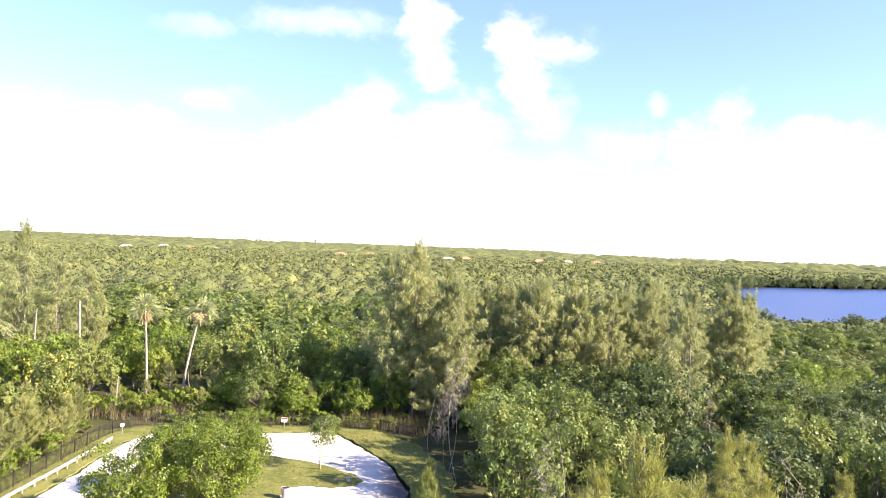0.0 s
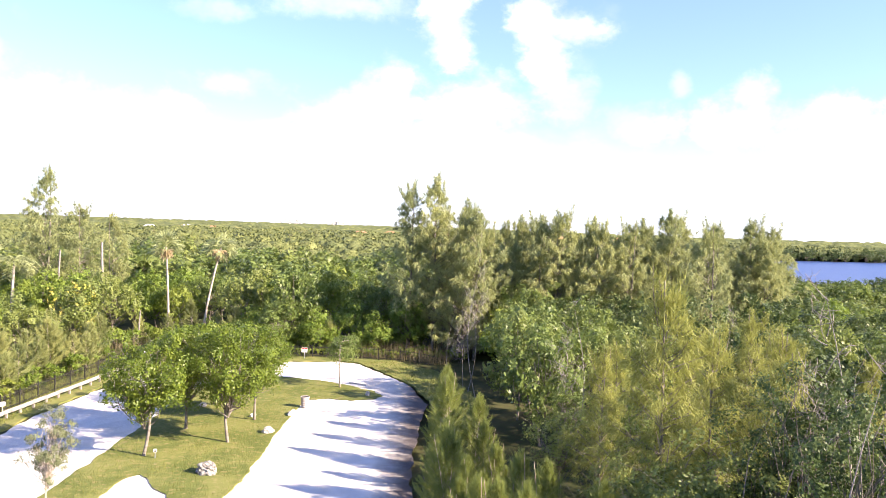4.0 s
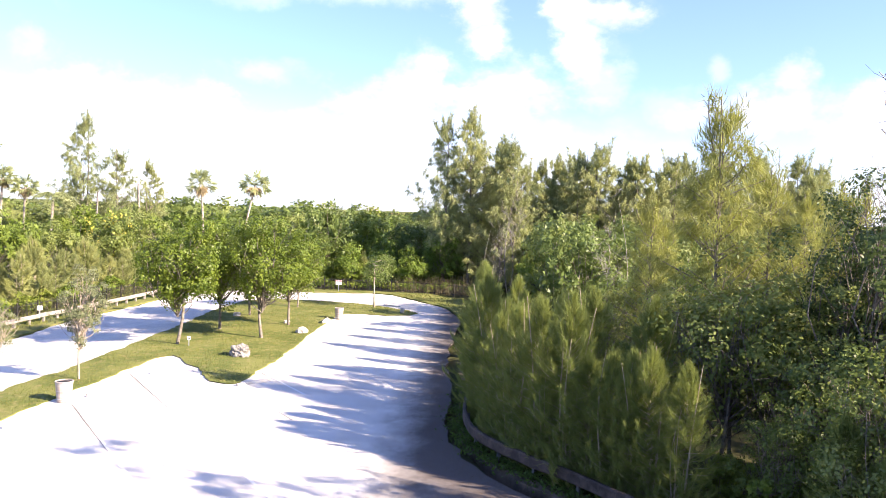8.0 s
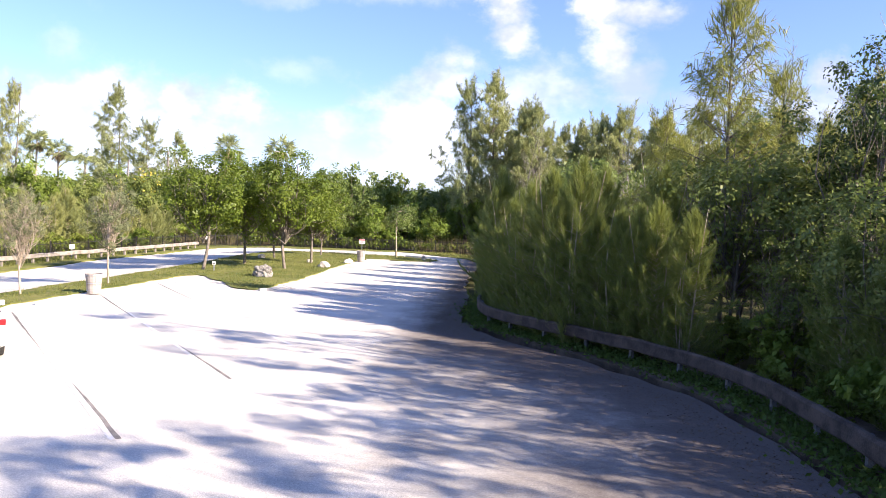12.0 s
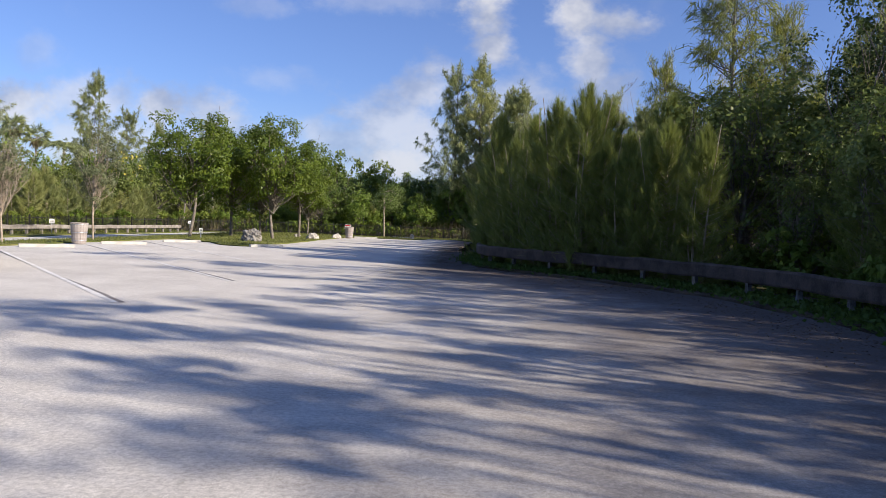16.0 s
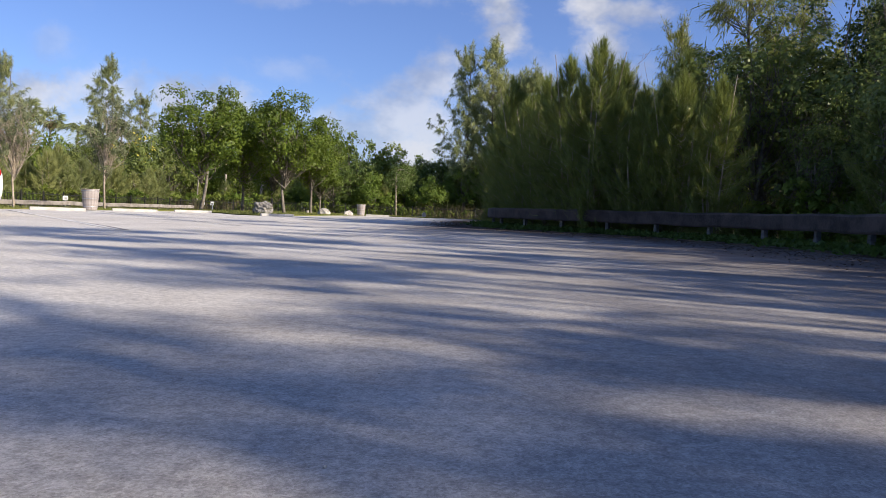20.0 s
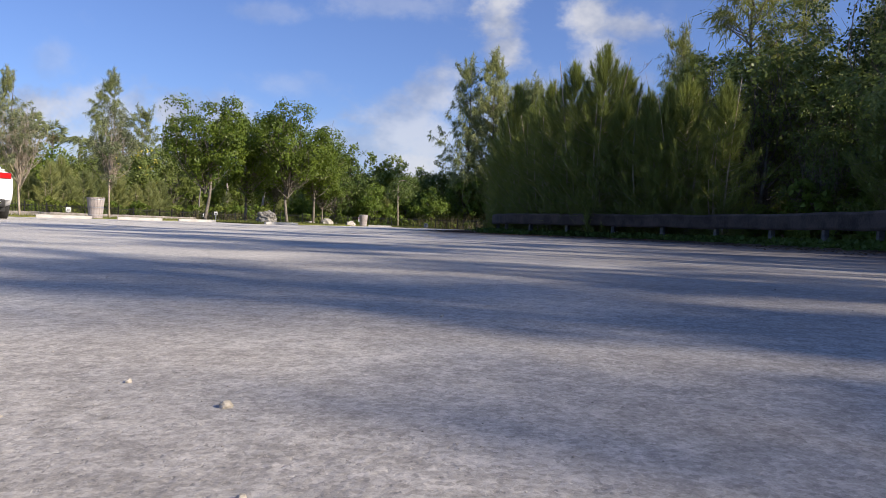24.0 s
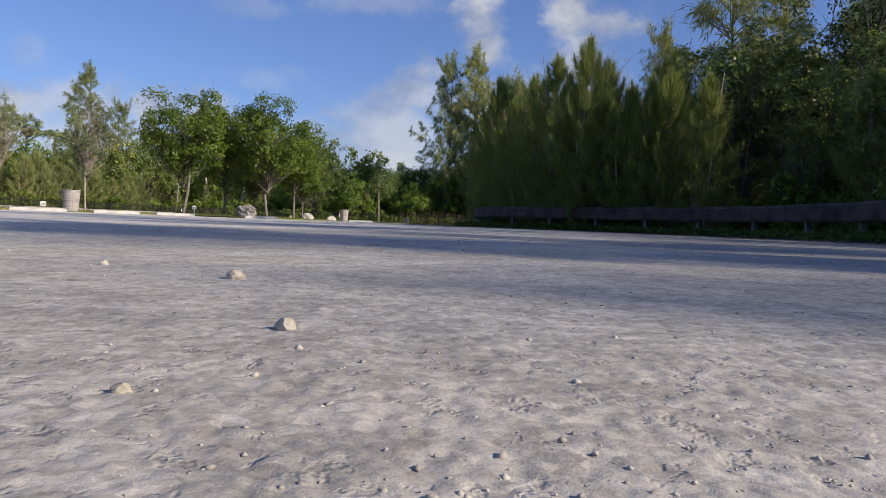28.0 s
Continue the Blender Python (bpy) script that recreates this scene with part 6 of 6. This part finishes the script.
    for x in (-0.80, 0.80):
        for y in (1.05, 4.1):
            v, f = tube([(x - 0.115, y, 0.355), (x - 0.10, y, 0.355), (x - 0.08, y, 0.355), (x + 0.08, y, 0.355), (x + 0.10, y, 0.355), (x + 0.115, y, 0.355)], [0.24, 0.33, 0.355, 0.355, 0.33, 0.24], 28)
            wheel = hang("wheel", raw_mesh("wheel", v, f, RUBBER, True), car, "black tyre on a pale alloy rim")
            for s in (-1, 1):
                bm = bmesh_cyl(0.245, 0.235, 0.02, 24)
                bmesh.ops.rotate(bm, cent=(0, 0, 0), matrix=Matrix.Rotation(math.pi / 2, 3, "Y"), verts=bm.verts)
                bmesh.ops.translate(bm, vec=(x + s * 0.10, y, 0.355), verts=bm.verts)
                rim = part("rim", bm, GALV, wheel, "pale alloy rim")


build_car()

# ---- the far shore and the town ----


def house(x, y, wide, deep, high, turn, roof, base=0.0):
    root = thing("house", "pale distant house with a hipped clay roof", "house", "distant houses", "", pose(x, y, -0.5, 0, 0, turn))
    part("wall", box(fresh(), -wide / 2, wide / 2, -deep / 2, deep / 2, 0, high), WALL_FAR, root)
    bm = fresh()
    o = 0.6
    c = [bm.verts.new(p) for p in ((-wide / 2 - o, -deep / 2 - o, high), (wide / 2 + o, -deep / 2 - o, high), (wide / 2 + o, deep / 2 + o, high), (-wide / 2 - o, deep / 2 + o, high))]
    r = [bm.verts.new(p) for p in ((-wide / 4, 0, high + 3.0), (wide / 4, 0, high + 3.0))]
    for f in ((c[0], c[1], r[1], r[0]), (c[1], c[2], r[1]), (c[2], c[3], r[0], r[1]), (c[3], c[0], r[0]), c[::-1]):
        bm.faces.new(f)
    part("roof", bm, roof, root)
    for k in range(int(wide // 4)):
        u = -wide / 2 + 2 + 4 * k
        part("window", box(fresh(), u, u + 1.5, -deep / 2 - 0.05, -deep / 2 + 0.02, high - 2.4, high - 0.9), GLASS_FAR, root)


def tower(x, y, wide, deep, floors):
    root = thing("apartment_tower", "hazy distant apartment tower on the horizon", "tower", "distant towers", "", pose(x, y, -0.5, 0, 0, 12))
    high = floors * 3.2
    part("wall", box(fresh(), -wide / 2, wide / 2, -deep / 2, deep / 2, 0, high), WALL_FAR, root)
    part("roof", box(fresh(), -wide / 4, wide / 4, -deep / 4, deep / 4, high, high + 4), WALL_FAR, root)
    for k in range(3, floors):
        part("window_band", box(fresh(), -wide / 2 + 1, wide / 2 - 1, -deep / 2 - 0.2, -deep / 2 + 0.1, k * 3.2 + 0.9, k * 3.2 + 2.5), GLASS_FAR, root)


def build_town():
    for u, d, wide, high, roof in ((-0.385, 900, 22, 8.5, WALL_FAR), (-0.335, 950, 26, 9.5, WALL_FAR), (-0.30, 1000, 20, 8.5, TILE_FAR), (-0.10, 900, 26, 8.5, TILE_FAR), (-0.06, 980, 22, 9, TILE_FAR),
                                   (0.045, 820, 24, 8.5, WALL_FAR), (0.07, 850, 18, 9.5, TILE_FAR), (0.015, 900, 30, 8, TILE_FAR), (0.17, 900, 22, 9, TILE_FAR), (0.21, 920, 20, 8.5, WALL_FAR), (0.25, 960, 20, 9, TILE_FAR)):
        house(u * d, d, wide * 0.6, 9, high - 1.8, 20 * math.sin(u * 40), roof)
    for u, floors in ((-0.186, 13), (-0.200, 12), (-0.135, 10), (-0.128, 11), (-0.213, 9)):
        tower(u * 3400, 3400, 34, 24, floors)
    rs = rs_(91)
    for k in range(16):
        u, d = rs.uniform(-0.45, 0.3), rs.uniform(420, 620)
        TALL.set(k, put_at(u * d, d, k, rs.uniform(0.5, 0.72), 1.0))
    # Mangroves along the lagoon's shore.
    shore = ragged(LAKE, 7.5, 1.0, 2)
    for n, (x, y) in enumerate(shore):
        if x < 480 and abs(x) < 0.78 * y and y < 600:
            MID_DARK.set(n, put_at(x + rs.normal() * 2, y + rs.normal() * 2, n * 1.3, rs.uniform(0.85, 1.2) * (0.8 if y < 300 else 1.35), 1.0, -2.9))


build_town()
